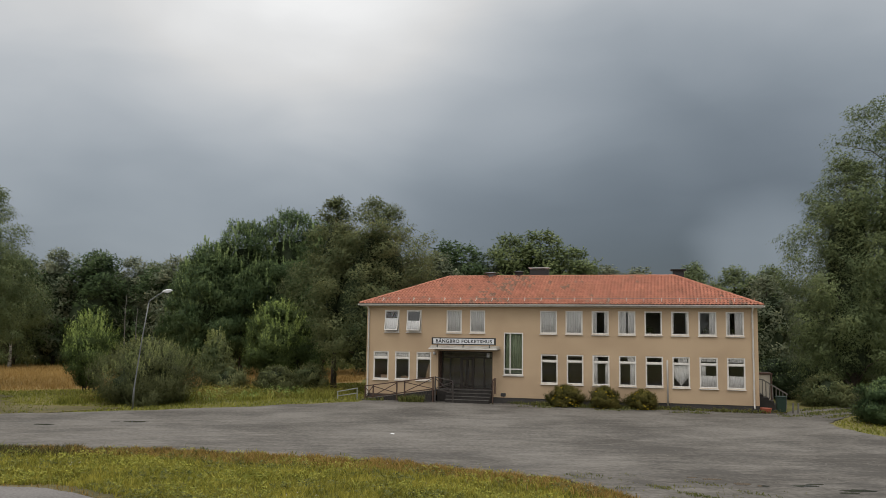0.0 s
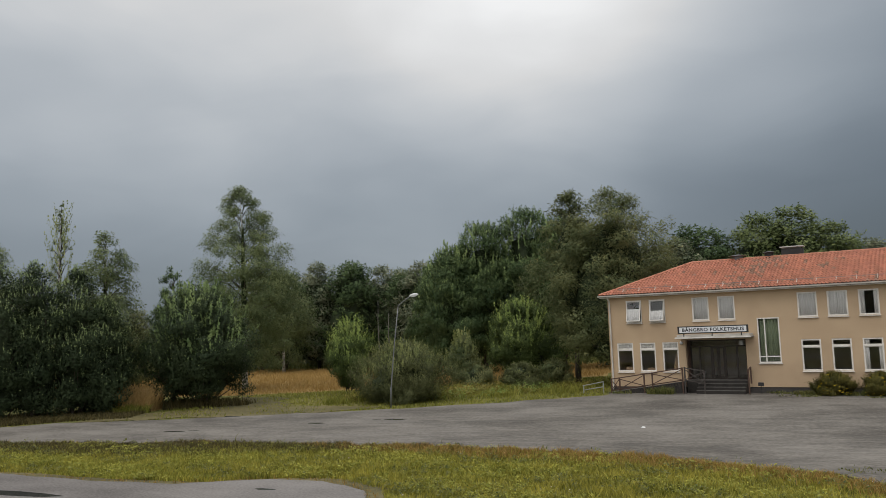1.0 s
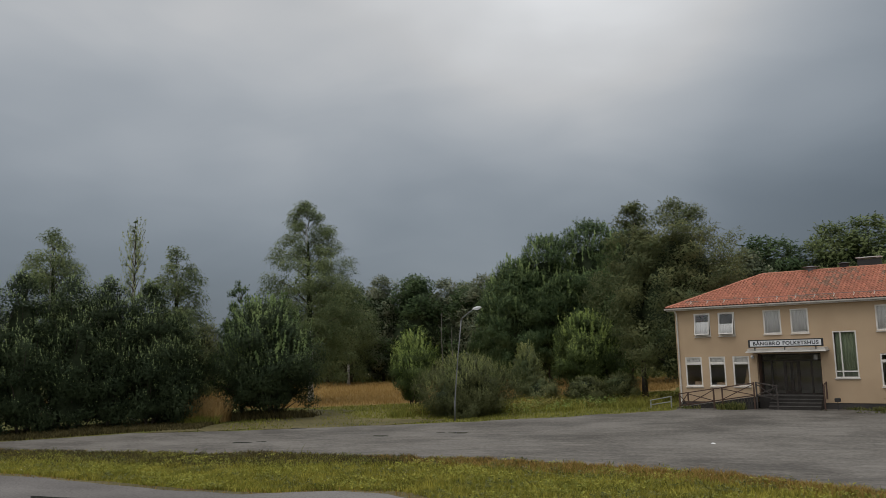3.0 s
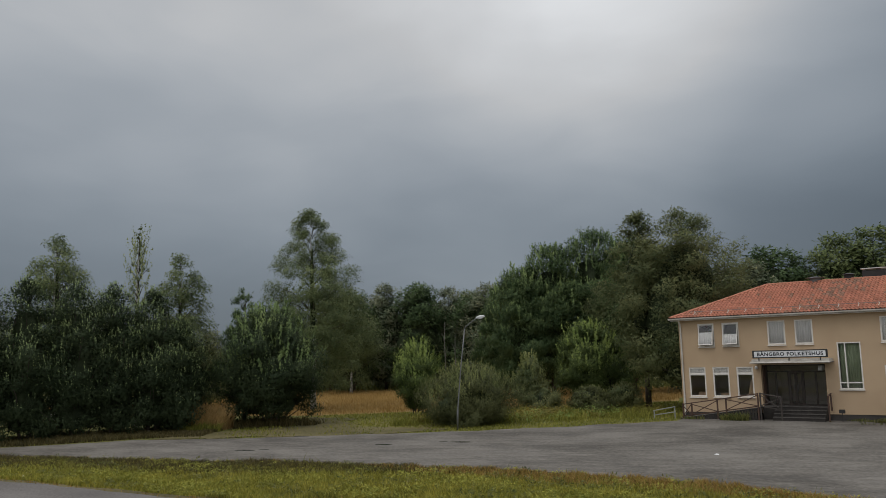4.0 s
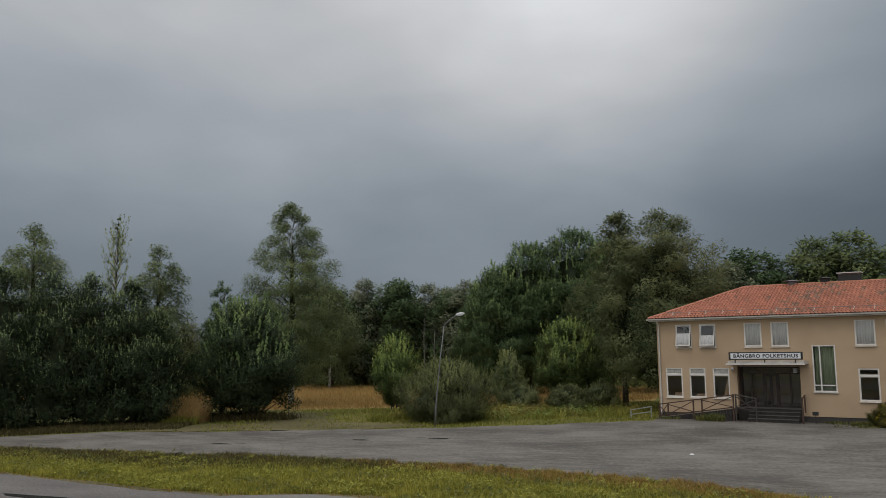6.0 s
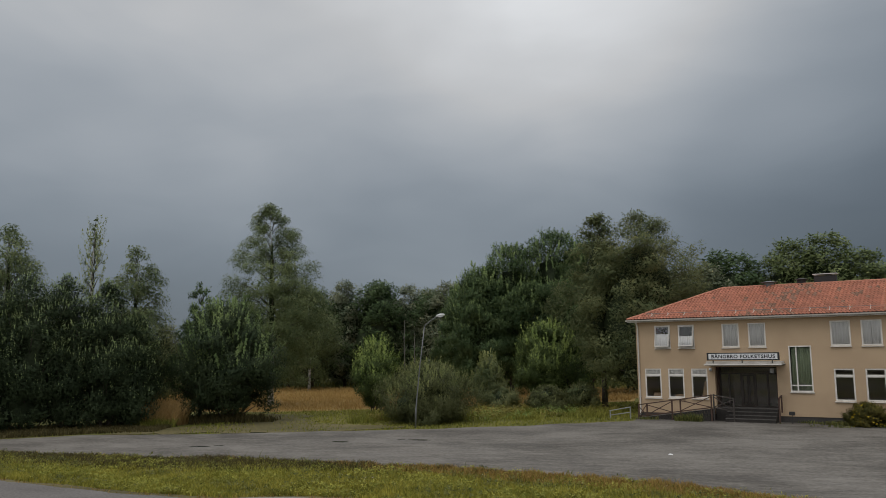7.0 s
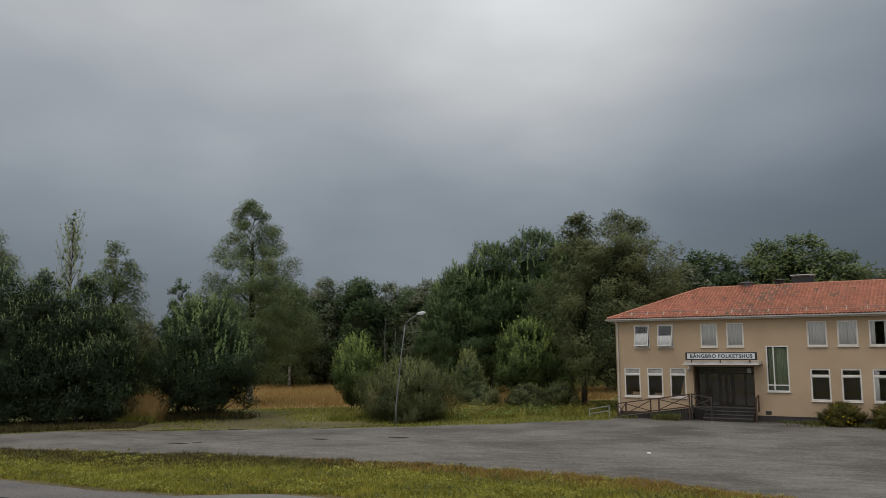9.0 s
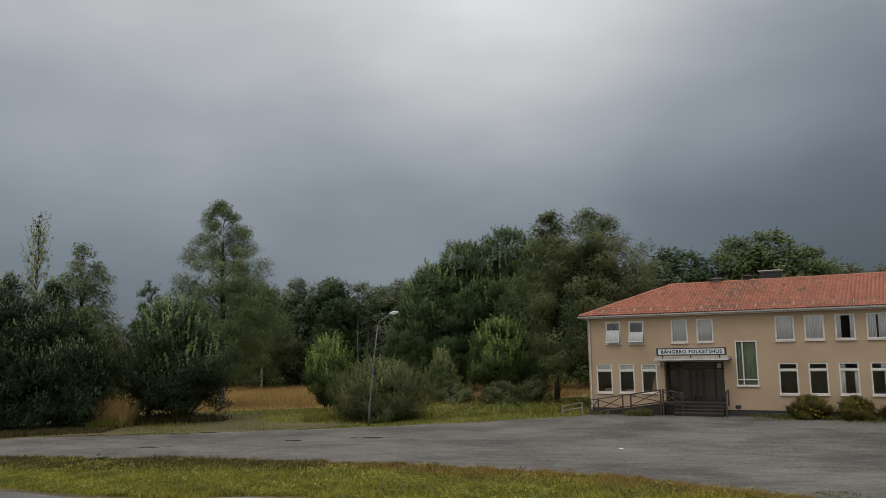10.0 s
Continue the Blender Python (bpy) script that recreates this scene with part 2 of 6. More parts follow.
M = {
    "render": material("beige_render", (0.535, 0.392, 0.255), (0.435, 0.312, 0.20), 0.4, 0.92, fine=20, bump=0.4, dist=0.01, amount=0.36),
    "render_grey": material("grey_render", (0.52, 0.46, 0.37), (0.44, 0.39, 0.31), 0.8, 0.92, fine=25),
    "plinth": material("dark_plinth", (0.065, 0.058, 0.054), (0.035, 0.032, 0.03), 1.2, 0.9, fine=14),
    "inner": material("inner_plaster", (0.58, 0.54, 0.48), (0.48, 0.45, 0.40), 0.6, 0.9),
    "white": material("white_paint", (0.82, 0.79, 0.74), (0.62, 0.58, 0.52), 2.5, 0.5, fine=40, bump=0.1, dist=0.003),
    "steel_white": material("white_sheet_steel", (0.66, 0.63, 0.58), (0.46, 0.42, 0.37), 2.0, 0.4, metal=0.1, fine=30, bump=0.1, dist=0.003),
    "tile": material("clay_tile", (0.53, 0.225, 0.145), (0.40, 0.16, 0.103), 0.7, 0.85, fine=6, bump=0.5, dist=0.02, random_tint=0.17),
    "tile_old": material("mossy_tile", (0.36, 0.205, 0.145), (0.25, 0.16, 0.115), 1.5, 0.9, fine=8, bump=0.5, dist=0.02, random_tint=0.3),
    "deck": material("roof_felt", (0.10, 0.05, 0.035), None, 2.0, 0.95),
    "black_steel": material("black_sheet_steel", (0.018, 0.018, 0.019), (0.032, 0.031, 0.03), 3.0, 0.6, metal=0.0, fine=30),
    "black": material("black_paint", (0.015, 0.015, 0.016), (0.03, 0.03, 0.03), 3.0, 0.5),
    "sign_white": material("sign_white", (0.78, 0.79, 0.80), (0.68, 0.69, 0.70), 2.0, 0.5, bump=0),
    "sign_ink": material("sign_ink", (0.018, 0.02, 0.026), (0.03, 0.03, 0.04), 4.0, 0.5, bump=0),
    "bronze": material("dark_door_frame", (0.055, 0.042, 0.034), (0.035, 0.028, 0.024), 4.0, 0.45, metal=0.4),
    "step": material("dark_steps", (0.038, 0.032, 0.028), (0.02, 0.018, 0.016), 3.0, 0.85, fine=20),
    "tread": material("worn_tread", (0.105, 0.095, 0.086), (0.05, 0.045, 0.04), 3.0, 0.85, fine=20),
    "wood_brown": material("brown_stained_wood", (0.10, 0.055, 0.038), (0.055, 0.034, 0.026), 2.0, 0.8, fine=20, stretch=(1, 1, 5)),
    "wood_grey": material("weathered_grey_wood", (0.17, 0.155, 0.135), (0.10, 0.09, 0.08), 2.0, 0.85, fine=20, stretch=(1, 1, 5)),
    "wood_dark": material("dark_weathered_wood", (0.075, 0.062, 0.055), (0.04, 0.034, 0.03), 2.0, 0.85, fine=20, stretch=(1, 1, 5)),
    "wood_pale": material("pale_lichened_wood", (0.34, 0.35, 0.30), (0.2, 0.21, 0.18), 2.0, 0.9, fine=20, stretch=(1, 1, 5)),
    "curtain": material("pale_curtain", (0.93, 0.91, 0.88), (0.82, 0.80, 0.77), 4.0, 0.95, stretch=(6, 1, 0.4), fine=12, bump=0.3),
    "curtain_green": material("green_curtain", (0.30, 0.36, 0.24), (0.20, 0.25, 0.16), 4.0, 0.95, stretch=(6, 1, 0.4), fine=12, bump=0.3),
    "card": material("cardboard", (0.42, 0.30, 0.19), (0.34, 0.24, 0.15), 4.0, 0.9),
    "pot": material("pale_pot", (0.4, 0.36, 0.32), None, 4.0, 0.7),
    "galv": material("galvanised_steel", (0.20, 0.205, 0.205), (0.14, 0.145, 0.15), 5.0, 0.5, metal=0.5, fine=30),
    "lamp_white": material("lamp_housing", (0.72, 0.73, 0.73), (0.6, 0.6, 0.6), 4.0, 0.45, bump=0),
    "bin": material("green_plastic", (0.012, 0.035, 0.022), (0.01, 0.026, 0.017), 4.0, 0.5),
    "red": material("faded_red_plastic", (0.42, 0.11, 0.06), (0.3, 0.08, 0.05), 4.0, 0.7),
    "bark": material("grey_brown_bark", (0.11, 0.09, 0.07), (0.06, 0.05, 0.04), 2.0, 0.95, fine=12, bump=0.8, dist=0.03, stretch=(1, 1, 0.25)),
    "bark_birch": material("white_birch_bark", (0.62, 0.60, 0.56), (0.10, 0.09, 0.085), 1.6, 0.85, fine=6, bump=0.5, dist=0.02, stretch=(0.6, 0.6, 2.5), amount=0.35),
    "gravel": None, "asphalt": None, "ground": None,
    "puddle": material("standing_water", (0.035, 0.036, 0.036), (0.06, 0.058, 0.055), 1.0, 0.06, bump=0),
    "stone": material("loose_stone", (0.19, 0.175, 0.155), (0.10, 0.092, 0.082), 6.0, 0.9),
    "litter": material("white_litter", (0.75, 0.75, 0.74), None, 6.0, 0.7),
    "glass": glass_material(),
    "leaf_birch": leaf_material("birch_leaves", (0.102, 0.139, 0.067), (0.263, 0.307, 0.137)),
    "leaf_dark": leaf_material("dark_leaves", (0.031, 0.050, 0.025), (0.083, 0.112, 0.055)),
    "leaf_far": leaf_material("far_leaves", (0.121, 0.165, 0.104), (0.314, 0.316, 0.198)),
    "leaf_bright": leaf_material("bright_leaves", (0.052, 0.081, 0.028), (0.156, 0.204, 0.069)),
    "leaf_willow": leaf_material("willow_leaves", (0.065, 0.080, 0.035), (0.188, 0.198, 0.088)),
    "leaf_poplar": leaf_material("poplar_leaves", (0.047, 0.085, 0.037), (0.132, 0.182, 0.076)),
    "leaf_olive": leaf_material("olive_leaves", (0.096, 0.131, 0.061), (0.251, 0.260, 0.115)),
    "leaf_shrub": leaf_material("shrub_leaves", (0.060, 0.070, 0.021), (0.184, 0.155, 0.042)),
    "leaf_mid": leaf_material("mid_green_leaves", (0.106, 0.151, 0.061), (0.250, 0.289, 0.118)),
    "herb": leaf_material("verge_herbs", (0.165, 0.185, 0.032), (0.46, 0.44, 0.085), 0.3, 0.6, 0.4),
    # brown weeds by the gravel; under the trees this dark tone paints shade
    "weed_dark": leaf_material("brown_and_shade_dark_weeds", (0.058, 0.052, 0.022), (0.15, 0.122, 0.05), 0.3, 0.7, 0.5),
    # yellow-green young leaves, lightened further to paint top light on the crowns
    "leaf_birch_young": leaf_material("lit_young_birch_leaves", (0.159, 0.191, 0.084), (0.360, 0.379, 0.157)),
    "leaf_dark_young": leaf_material("lit_young_dark_leaves", (0.161, 0.228, 0.101), (0.377, 0.449, 0.185)),
    "leaf_far_young": leaf_material("lit_young_far_leaves", (0.194, 0.228, 0.120), (0.445, 0.397, 0.210)),
    "leaf_bright_young": leaf_material("lit_young_bright_leaves", (0.140, 0.211, 0.053), (0.364, 0.427, 0.118)),
    "leaf_willow_young": leaf_material("lit_young_willow_leaves", (0.123, 0.152, 0.054), (0.323, 0.337, 0.124)),
    "leaf_poplar_young": leaf_material("lit_young_poplar_leaves", (0.114, 0.181, 0.069), (0.281, 0.350, 0.131)),
    "leaf_olive_young": leaf_material("lit_young_olive_leaves", (0.160, 0.191, 0.079), (0.368, 0.344, 0.140)),
    "leaf_shrub_young": leaf_material("lit_young_shrub_leaves", (0.131, 0.135, 0.036), (0.356, 0.272, 0.068)),
    "leaf_mid_young": leaf_material("lit_young_mid_green_leaves", (0.151, 0.195, 0.073), (0.325, 0.348, 0.136)),
    # dark colour that paints the shade deep inside the crowns
    "heart": leaf_material("painted_inner_shade", (0.03, 0.042, 0.022), (0.06, 0.08, 0.04), 0.1, 2.5, 0.1),
    "flower": leaf_material("yellow_flowers", (0.45, 0.32, 0.02), (0.62, 0.48, 0.04), 0.2),
    "flower_white": leaf_material("white_flowers", (0.6, 0.6, 0.55), (0.75, 0.75, 0.7), 0.2),
    "grass": leaf_material("verge_grass", (0.122, 0.128, 0.024), (0.48, 0.42, 0.08), 0.3, 0.8, 0.3),
    "grass_dry": leaf_material("dry_grass", (0.22, 0.145, 0.04), (0.44, 0.29, 0.095), 0.3, 0.7, 0.5),
    "grass_weed": leaf_material("dark_weeds", (0.085, 0.105, 0.035), (0.24, 0.235, 0.075), 0.3, 0.7, 0.5),
    "field": leaf_material("ripe_field_grass", (0.33, 0.215, 0.078), (0.45, 0.305, 0.115), 0.3, 0.15, 0.3),
    "seed_heads": leaf_material("brown_seed_heads", (0.41, 0.28, 0.11), (0.60, 0.42, 0.19), 0.35, 0.4, 0.4),
    "lawn": leaf_material("lawn_grass", (0.13, 0.148, 0.03), (0.34, 0.32, 0.072), 0.3, 0.2, 0.4),
}


def surface(name, colours, scale, stretch, fine, rough, bump, dist, streak=0.04, swirl=0.0, damp=()):
    """Ground surface: three colours over a stretched coarse noise, crossed by a fine one."""
    m = bpy.data.materials.new(name)
    m.use_nodes = True
    nt = m.node_tree
    b = nt.nodes["Principled BSDF"]
    b.inputs["Specular IOR Level"].default_value = 0.25
    tc = nt.nodes.new("ShaderNodeTexCoord")
    mp = nt.nodes.new("ShaderNodeMapping")
    mp.inputs["Scale"].default_value = stretch
    mp.inputs["Rotation"].default_value = (0, 0, radians(12))
    nt.links.new(tc.outputs["Object"], mp.inputs["Vector"])
    n1, n2, n3 = (nt.nodes.new("ShaderNodeTexNoise") for _ in range(3))
    for n, s, d, v in ((n1, scale, 5, mp.outputs[0]), (n2, fine, 4, tc.outputs["Object"]), (n3, scale * 0.22, 3, tc.outputs["Object"])):
        n.inputs["Scale"].default_value, n.inputs["Detail"].default_value = s, d
        nt.links.new(v, n.inputs["Vector"])
    n1.inputs["Distortion"].default_value = swirl
    a = nt.nodes.new("ShaderNodeMix")
    a.inputs["Factor"].default_value = 0.5
    nt.links.new(n1.outputs["Fac"], a.inputs["A"])
    nt.links.new(n2.outputs["Fac"], a.inputs["B"])
    c = nt.nodes.new("ShaderNodeMix")
    c.inputs["Factor"].default_value = 0.42
    nt.links.new(a.outputs["Result"], c.inputs["A"])
    nt.links.new(n3.outputs["Fac"], c.inputs["B"])
    thin, mt = nt.nodes.new("ShaderNodeTexNoise"), nt.nodes.new("ShaderNodeMapping")
    mt.inputs["Scale"].default_value = (0.25, 1.2, 1)
    mt.inputs["Rotation"].default_value = (0, 0, radians(20))
    nt.links.new(tc.outputs["Object"], mt.inputs["Vector"])
    nt.links.new(mt.outputs[0], thin.inputs["Vector"])
    thin.inputs["Scale"].default_value, thin.inputs["Detail"].default_value, thin.inputs["Distortion"].default_value = 2.2, 7, 1.1
    drawn = nt.nodes.new("ShaderNodeMix")
    drawn.inputs["Factor"].default_value = streak
    nt.links.new(c.outputs["Result"], drawn.inputs["A"])
    nt.links.new(thin.outputs["Fac"], drawn.inputs["B"])
    c = drawn
    ramp = nt.nodes.new("ShaderNodeValToRGB")
    ramp.color_ramp.elements[0].position, ramp.color_ramp.elements[0].color = 0.42, (*colours[0], 1)
    ramp.color_ramp.elements[1].position, ramp.color_ramp.elements[1].color = 0.585, (*colours[2], 1)
    e = ramp.color_ramp.elements.new(0.5)
    e.color = (*colours[1], 1)
    level = c.outputs["Result"]
    for x, y, r, k in damp:
        # ground that stays damp, with a ragged edge
        far = nt.nodes.new("ShaderNodeVectorMath")
        far.operation = "DISTANCE"
        far.inputs[1].default_value = (x, y, 0)
        nt.links.new(tc.outputs["Object"], far.inputs[0])
        edge = nt.nodes.new("ShaderNodeMath")
        edge.operation = "MULTIPLY_ADD"
        edge.inputs[1].default_value = r * 1.6
        nt.links.new(n3.outputs["Fac"], edge.inputs[0])
        nt.links.new(far.outputs["Value"], edge.inputs[2])
        wet = nt.nodes.new("ShaderNodeMapRange")
        wet.interpolation_type = "SMOOTHSTEP"
        wet.inputs["From Min"].default_value, wet.inputs["From Max"].default_value = r * 0.9, r * 2.1
        wet.inputs["To Min"].default_value, wet.inputs["To Max"].default_value = k, 0.0
        nt.links.new(edge.outputs[0], wet.inputs["Value"])
        less = nt.nodes.new("ShaderNodeMath")
        less.operation = "SUBTRACT"
        nt.links.new(level, less.inputs[0])
        nt.links.new(wet.outputs["Result"], less.inputs[1])
        level = less.outputs[0]
    nt.links.new(level, ramp.inputs["Fac"])
    nt.links.new(ramp.outputs["Color"], b.inputs["Base Color"])
    mr = nt.nodes.new("ShaderNodeMapRange")
    mr.inputs["From Min"].default_value, mr.inputs["From Max"].default_value = 0.35, 0.6
    mr.inputs["To Min"].default_value, mr.inputs["To Max"].default_value = rough
    nt.links.new(n1.outputs["Fac"], mr.inputs["Value"])
    nt.links.new(mr.outputs["Result"], b.inputs["Roughness"])
    bp = nt.nodes.new("ShaderNodeBump")
    bp.inputs["Strength"].default_value, bp.inputs["Distance"].default_value = bump, dist
    nt.links.new(a.outputs["Result"], bp.inputs["Height"])
    nt.links.new(bp.outputs["Normal"], b.inputs["Normal"])
    return m


M["gravel"] = surface("grey_gravel", ((0.076, 0.068, 0.059), (0.130, 0.118, 0.103), (0.190, 0.174, 0.154)), 0.8, (0.6, 1.0, 1), 5.0, (0.7, 0.98), 0.7, 0.06, 0.2, swirl=0.8, damp=((16, 28, 11, 0.06), (26, 40, 8, 0.04)))
M["asphalt"] = surface("worn_asphalt", ((0.088, 0.079, 0.073), (0.145, 0.133, 0.124), (0.205, 0.19, 0.178)), 0.5, (0.4, 1, 1), 12.0, (0.7, 0.95), 0.5, 0.04)
M["ground"] = surface("rough_turf", ((0.075, 0.08, 0.02), (0.125, 0.125, 0.032), (0.18, 0.155, 0.055)), 0.3, (0.5, 1, 1), 3.0, (0.9, 1.0), 0.8, 0.1)
M["field_soil"] = surface("stubble_ground", ((0.18, 0.12, 0.045), (0.27, 0.18, 0.065), (0.34, 0.24, 0.09)), 0.3, (0.3, 1, 1), 3.0, (0.9, 1.0), 0.8, 0.1)
M["path"] = surface("trodden_grass", ((0.07, 0.062, 0.026), (0.115, 0.098, 0.042), (0.16, 0.135, 0.066)), 0.4, (0.4, 1, 1), 4.0, (0.9, 1.0), 0.6, 0.05)


# ---- mesh building ----
class Shape:
    """Collects vertices and faces of one mesh."""

    def __init__(self):
        self.v, self.f = [], []

    def add(self, verts, faces):
        n = len(self.v)
        self.v += [tuple(p) for p in verts]
        self.f += [tuple(n + i for i in q) for q in faces]
        return self

    def box(self, a, b, m=None):
        (x0, y0, z0), (x1, y1, z1) = a, b
        vs = [(x0, y0, z0), (x1, y0, z0), (x1, y1, z0), (x0, y1, z0), (x0, y0, z1), (x1, y0, z1), (x1, y1, z1), (x0, y1, z1)]
        if m:
            vs = [m @ Vector(p) for p in vs]
        return self.add(vs, [(3, 2, 1, 0), (4, 5, 6, 7), (0, 1, 5, 4), (1, 2, 6, 5), (2, 3, 7, 6), (3, 0, 4, 7)])

    def beam(self, p, q, w, h, chamfer=0.15):
        """A bar of width w and height h from p to q, its long edges chamfered."""
        p, q = Vector(p), Vector(q)
        d = (q - p).normalized()
        s = d.cross(Vector((0, 0, 1)))
        s = s.normalized() if s.length > 0.01 else Vector((1, 0, 0))
        u = s.cross(d)
        c = chamfer * min(w, h)
        ring = [(w / 2 - c, -h / 2), (w / 2, -h / 2 + c), (w / 2, h / 2 - c), (w / 2 - c, h / 2), (-w / 2 + c, h / 2), (-w / 2, h / 2 - c), (-w / 2, -h / 2 + c), (-w / 2 + c, -h / 2)]
        vs = [e + s * a + u * b for e in (p, q) for a, b in ring]
        return self.add(vs, [tuple(range(7, -1, -1)), tuple(range(8, 16))] + [(i, (i + 1) % 8, 8 + (i + 1) % 8, 8 + i) for i in range(8)])

    def tube(self, points, radii, sides=8):
        pts = [Vector(p) for p in points]
        vs, fs = [], []
        for i, p in enumerate(pts):
            d = (pts[min(i + 1, len(pts) - 1)] - pts[max(i - 1, 0)]).normalized()
            s = d.cross(Vector((0.13, 0.99, 0.05))).normalized()
            u = d.cross(s)
            vs += [p + (s * math.cos(2 * math.pi * k / sides) + u * math.sin(2 * math.pi * k / sides)) * radii[i] for k in range(sides)]
        for i in range(len(pts) - 1):
            for k in range(sides):
                k2 = (k + 1) % sides
                fs.append((i * sides + k, i * sides + k2, (i + 1) * sides + k2, (i + 1) * sides + k))
        fs += [tuple(range(sides - 1, -1, -1)), tuple(range((len(pts) - 1) * sides, len(pts) * sides))]
        return self.add(vs, fs)

    def mesh(self, name, mat, bevel=0.0, smooth=False):
        me = bpy.data.meshes.new(name)
        me.from_pydata(self.v, [], self.f)
        if bevel:
            bm = bmesh.new()
            bm.from_mesh(me)
            bmesh.ops.bevel(bm, geom=bm.edges[:], offset=bevel, segments=2, affect="EDGES", clamp_overlap=True)
            bm.to_mesh(me)
            bm.free()
        if smooth:
            me.shade_smooth()
        me.materials.append(mat)
        return me


def part(name, shape, mat, parent=None, label="", bevel=0.0, smooth=False, m=None):
    """Links a shape (or a mesh) as one object under its thing."""
    me = shape if isinstance(shape, bpy.types.Mesh) else shape.mesh(name, mat, bevel, smooth)
    ob = new(name, me)
    ob.parent = parent
    if m is not None:
        ob.matrix_basis = m
    if label:
        tagged(ob, label)
    return ob


def thing(name, m, label, category, group="", kind=""):
    ob = new(name)
    ob.empty_display_size = 0.2
    ob.matrix_basis = m
    return tagged(ob, label, category, group, kind)


def array_mesh(name, verts, quads, mat):
    """A mesh from arrays: verts (n, 3), faces (m, k) of equal size."""
    me = bpy.data.meshes.new(name)
    k = quads.shape[1]
    me.vertices.add(len(verts))
    me.vertices.foreach_set("co", np.ascontiguousarray(verts, dtype=np.float32).ravel())
    me.loops.add(quads.size)
    me.loops.foreach_set("vertex_index", np.ascontiguousarray(quads, dtype=np.int32).ravel())
    me.polygons.add(len(quads))
    me.polygons.foreach_set("loop_start", np.arange(0, quads.size, k, dtype=np.int32))
    me.update(calc_edges=True)
    me.validate()
    me.materials.append(mat)
    return me


def unit(v):
    return v / (np.linalg.norm(v, axis=1)[:, None] + 1e-9)


def leaf_mesh(name, centres, size, mat, rng, slim=0.5, way=None, facing=None, round_to=None):
    """Pointed leaf sprays, each a tapering blade: way is where the tips point, facing the side turned outwards.
    With round_to, a spray is shaded as the rounded mass of foliage that it belongs to."""
    n = len(centres)
    d = unit(rng.normal(size=(n, 3)) * (1, 1, 0.7) + (0, 0, 0.2)) if way is None else way
    f = rng.normal(size=(n, 3)) if facing is None else facing
    if facing is not None:
        d = unit(d - f * (np.sum(d * f, 1) * 0.75)[:, None])
    s = unit(np.cross(d, f))
    ln = (size * rng.uniform(0.6, 1.35, n))[:, None]
    w = ln * slim * 0.5
    skew = rng.uniform(-0.3, 0.3, (n, 1))
    a = centres - d * ln * (0.4 + skew) + s * w
    b = centres - d * ln * (0.4 - skew) - s * w
    c = centres + d * ln * 0.6 + s * w * skew
    if round_to is not None:
        turned = np.sum(np.cross(b - a, c - a) * round_to, 1)[:, None] < 0
        a, b = np.where(turned, b, a), np.where(turned, a, b)
    verts = np.stack([a, b, c], 1).reshape(-1, 3)
    me = array_mesh(name, verts, np.arange(3 * n).reshape(-1, 3), mat)
    if round_to is not None:
        me.normals_split_custom_set_from_vertices(np.repeat(round_to, 3, 0).astype(np.float32))
    return me


def profile(shape, f):
    """Crown radius as a share of the greatest, at the share f of the crown's height."""
    if shape == "cone":
        return np.clip((1 - f) ** 0.8 * 1.02 + 0.03, 0, 1) * np.clip(f * 8 + 0.4, 0, 1)
    if shape == "birch":
        return np.clip(np.sin(np.pi * np.clip(f * 0.84 + 0.13, 0, 1)) ** 0.8, 0.05, 1)
    if shape == "spire":
        return np.clip(np.minimum(f * 2.2 + 0.5, (1 - f) ** 0.62 * 1.22 + 0.04), 0, 1)
    if shape == "plateau":
        return np.clip(np.sin(np.pi * np.clip(f * 0.74 + 0.2, 0, 1)) ** 0.6, 0.1, 1)
    if shape == "column":
        return np.clip(np.sin(np.pi * np.clip(f * 0.8 + 0.2, 0, 1)) ** 0.55, 0.08, 1)
    return np.clip(np.sin(np.pi * np.clip(f * 0.80 + 0.18, 0, 1)) ** 0.62, 0.1, 1)


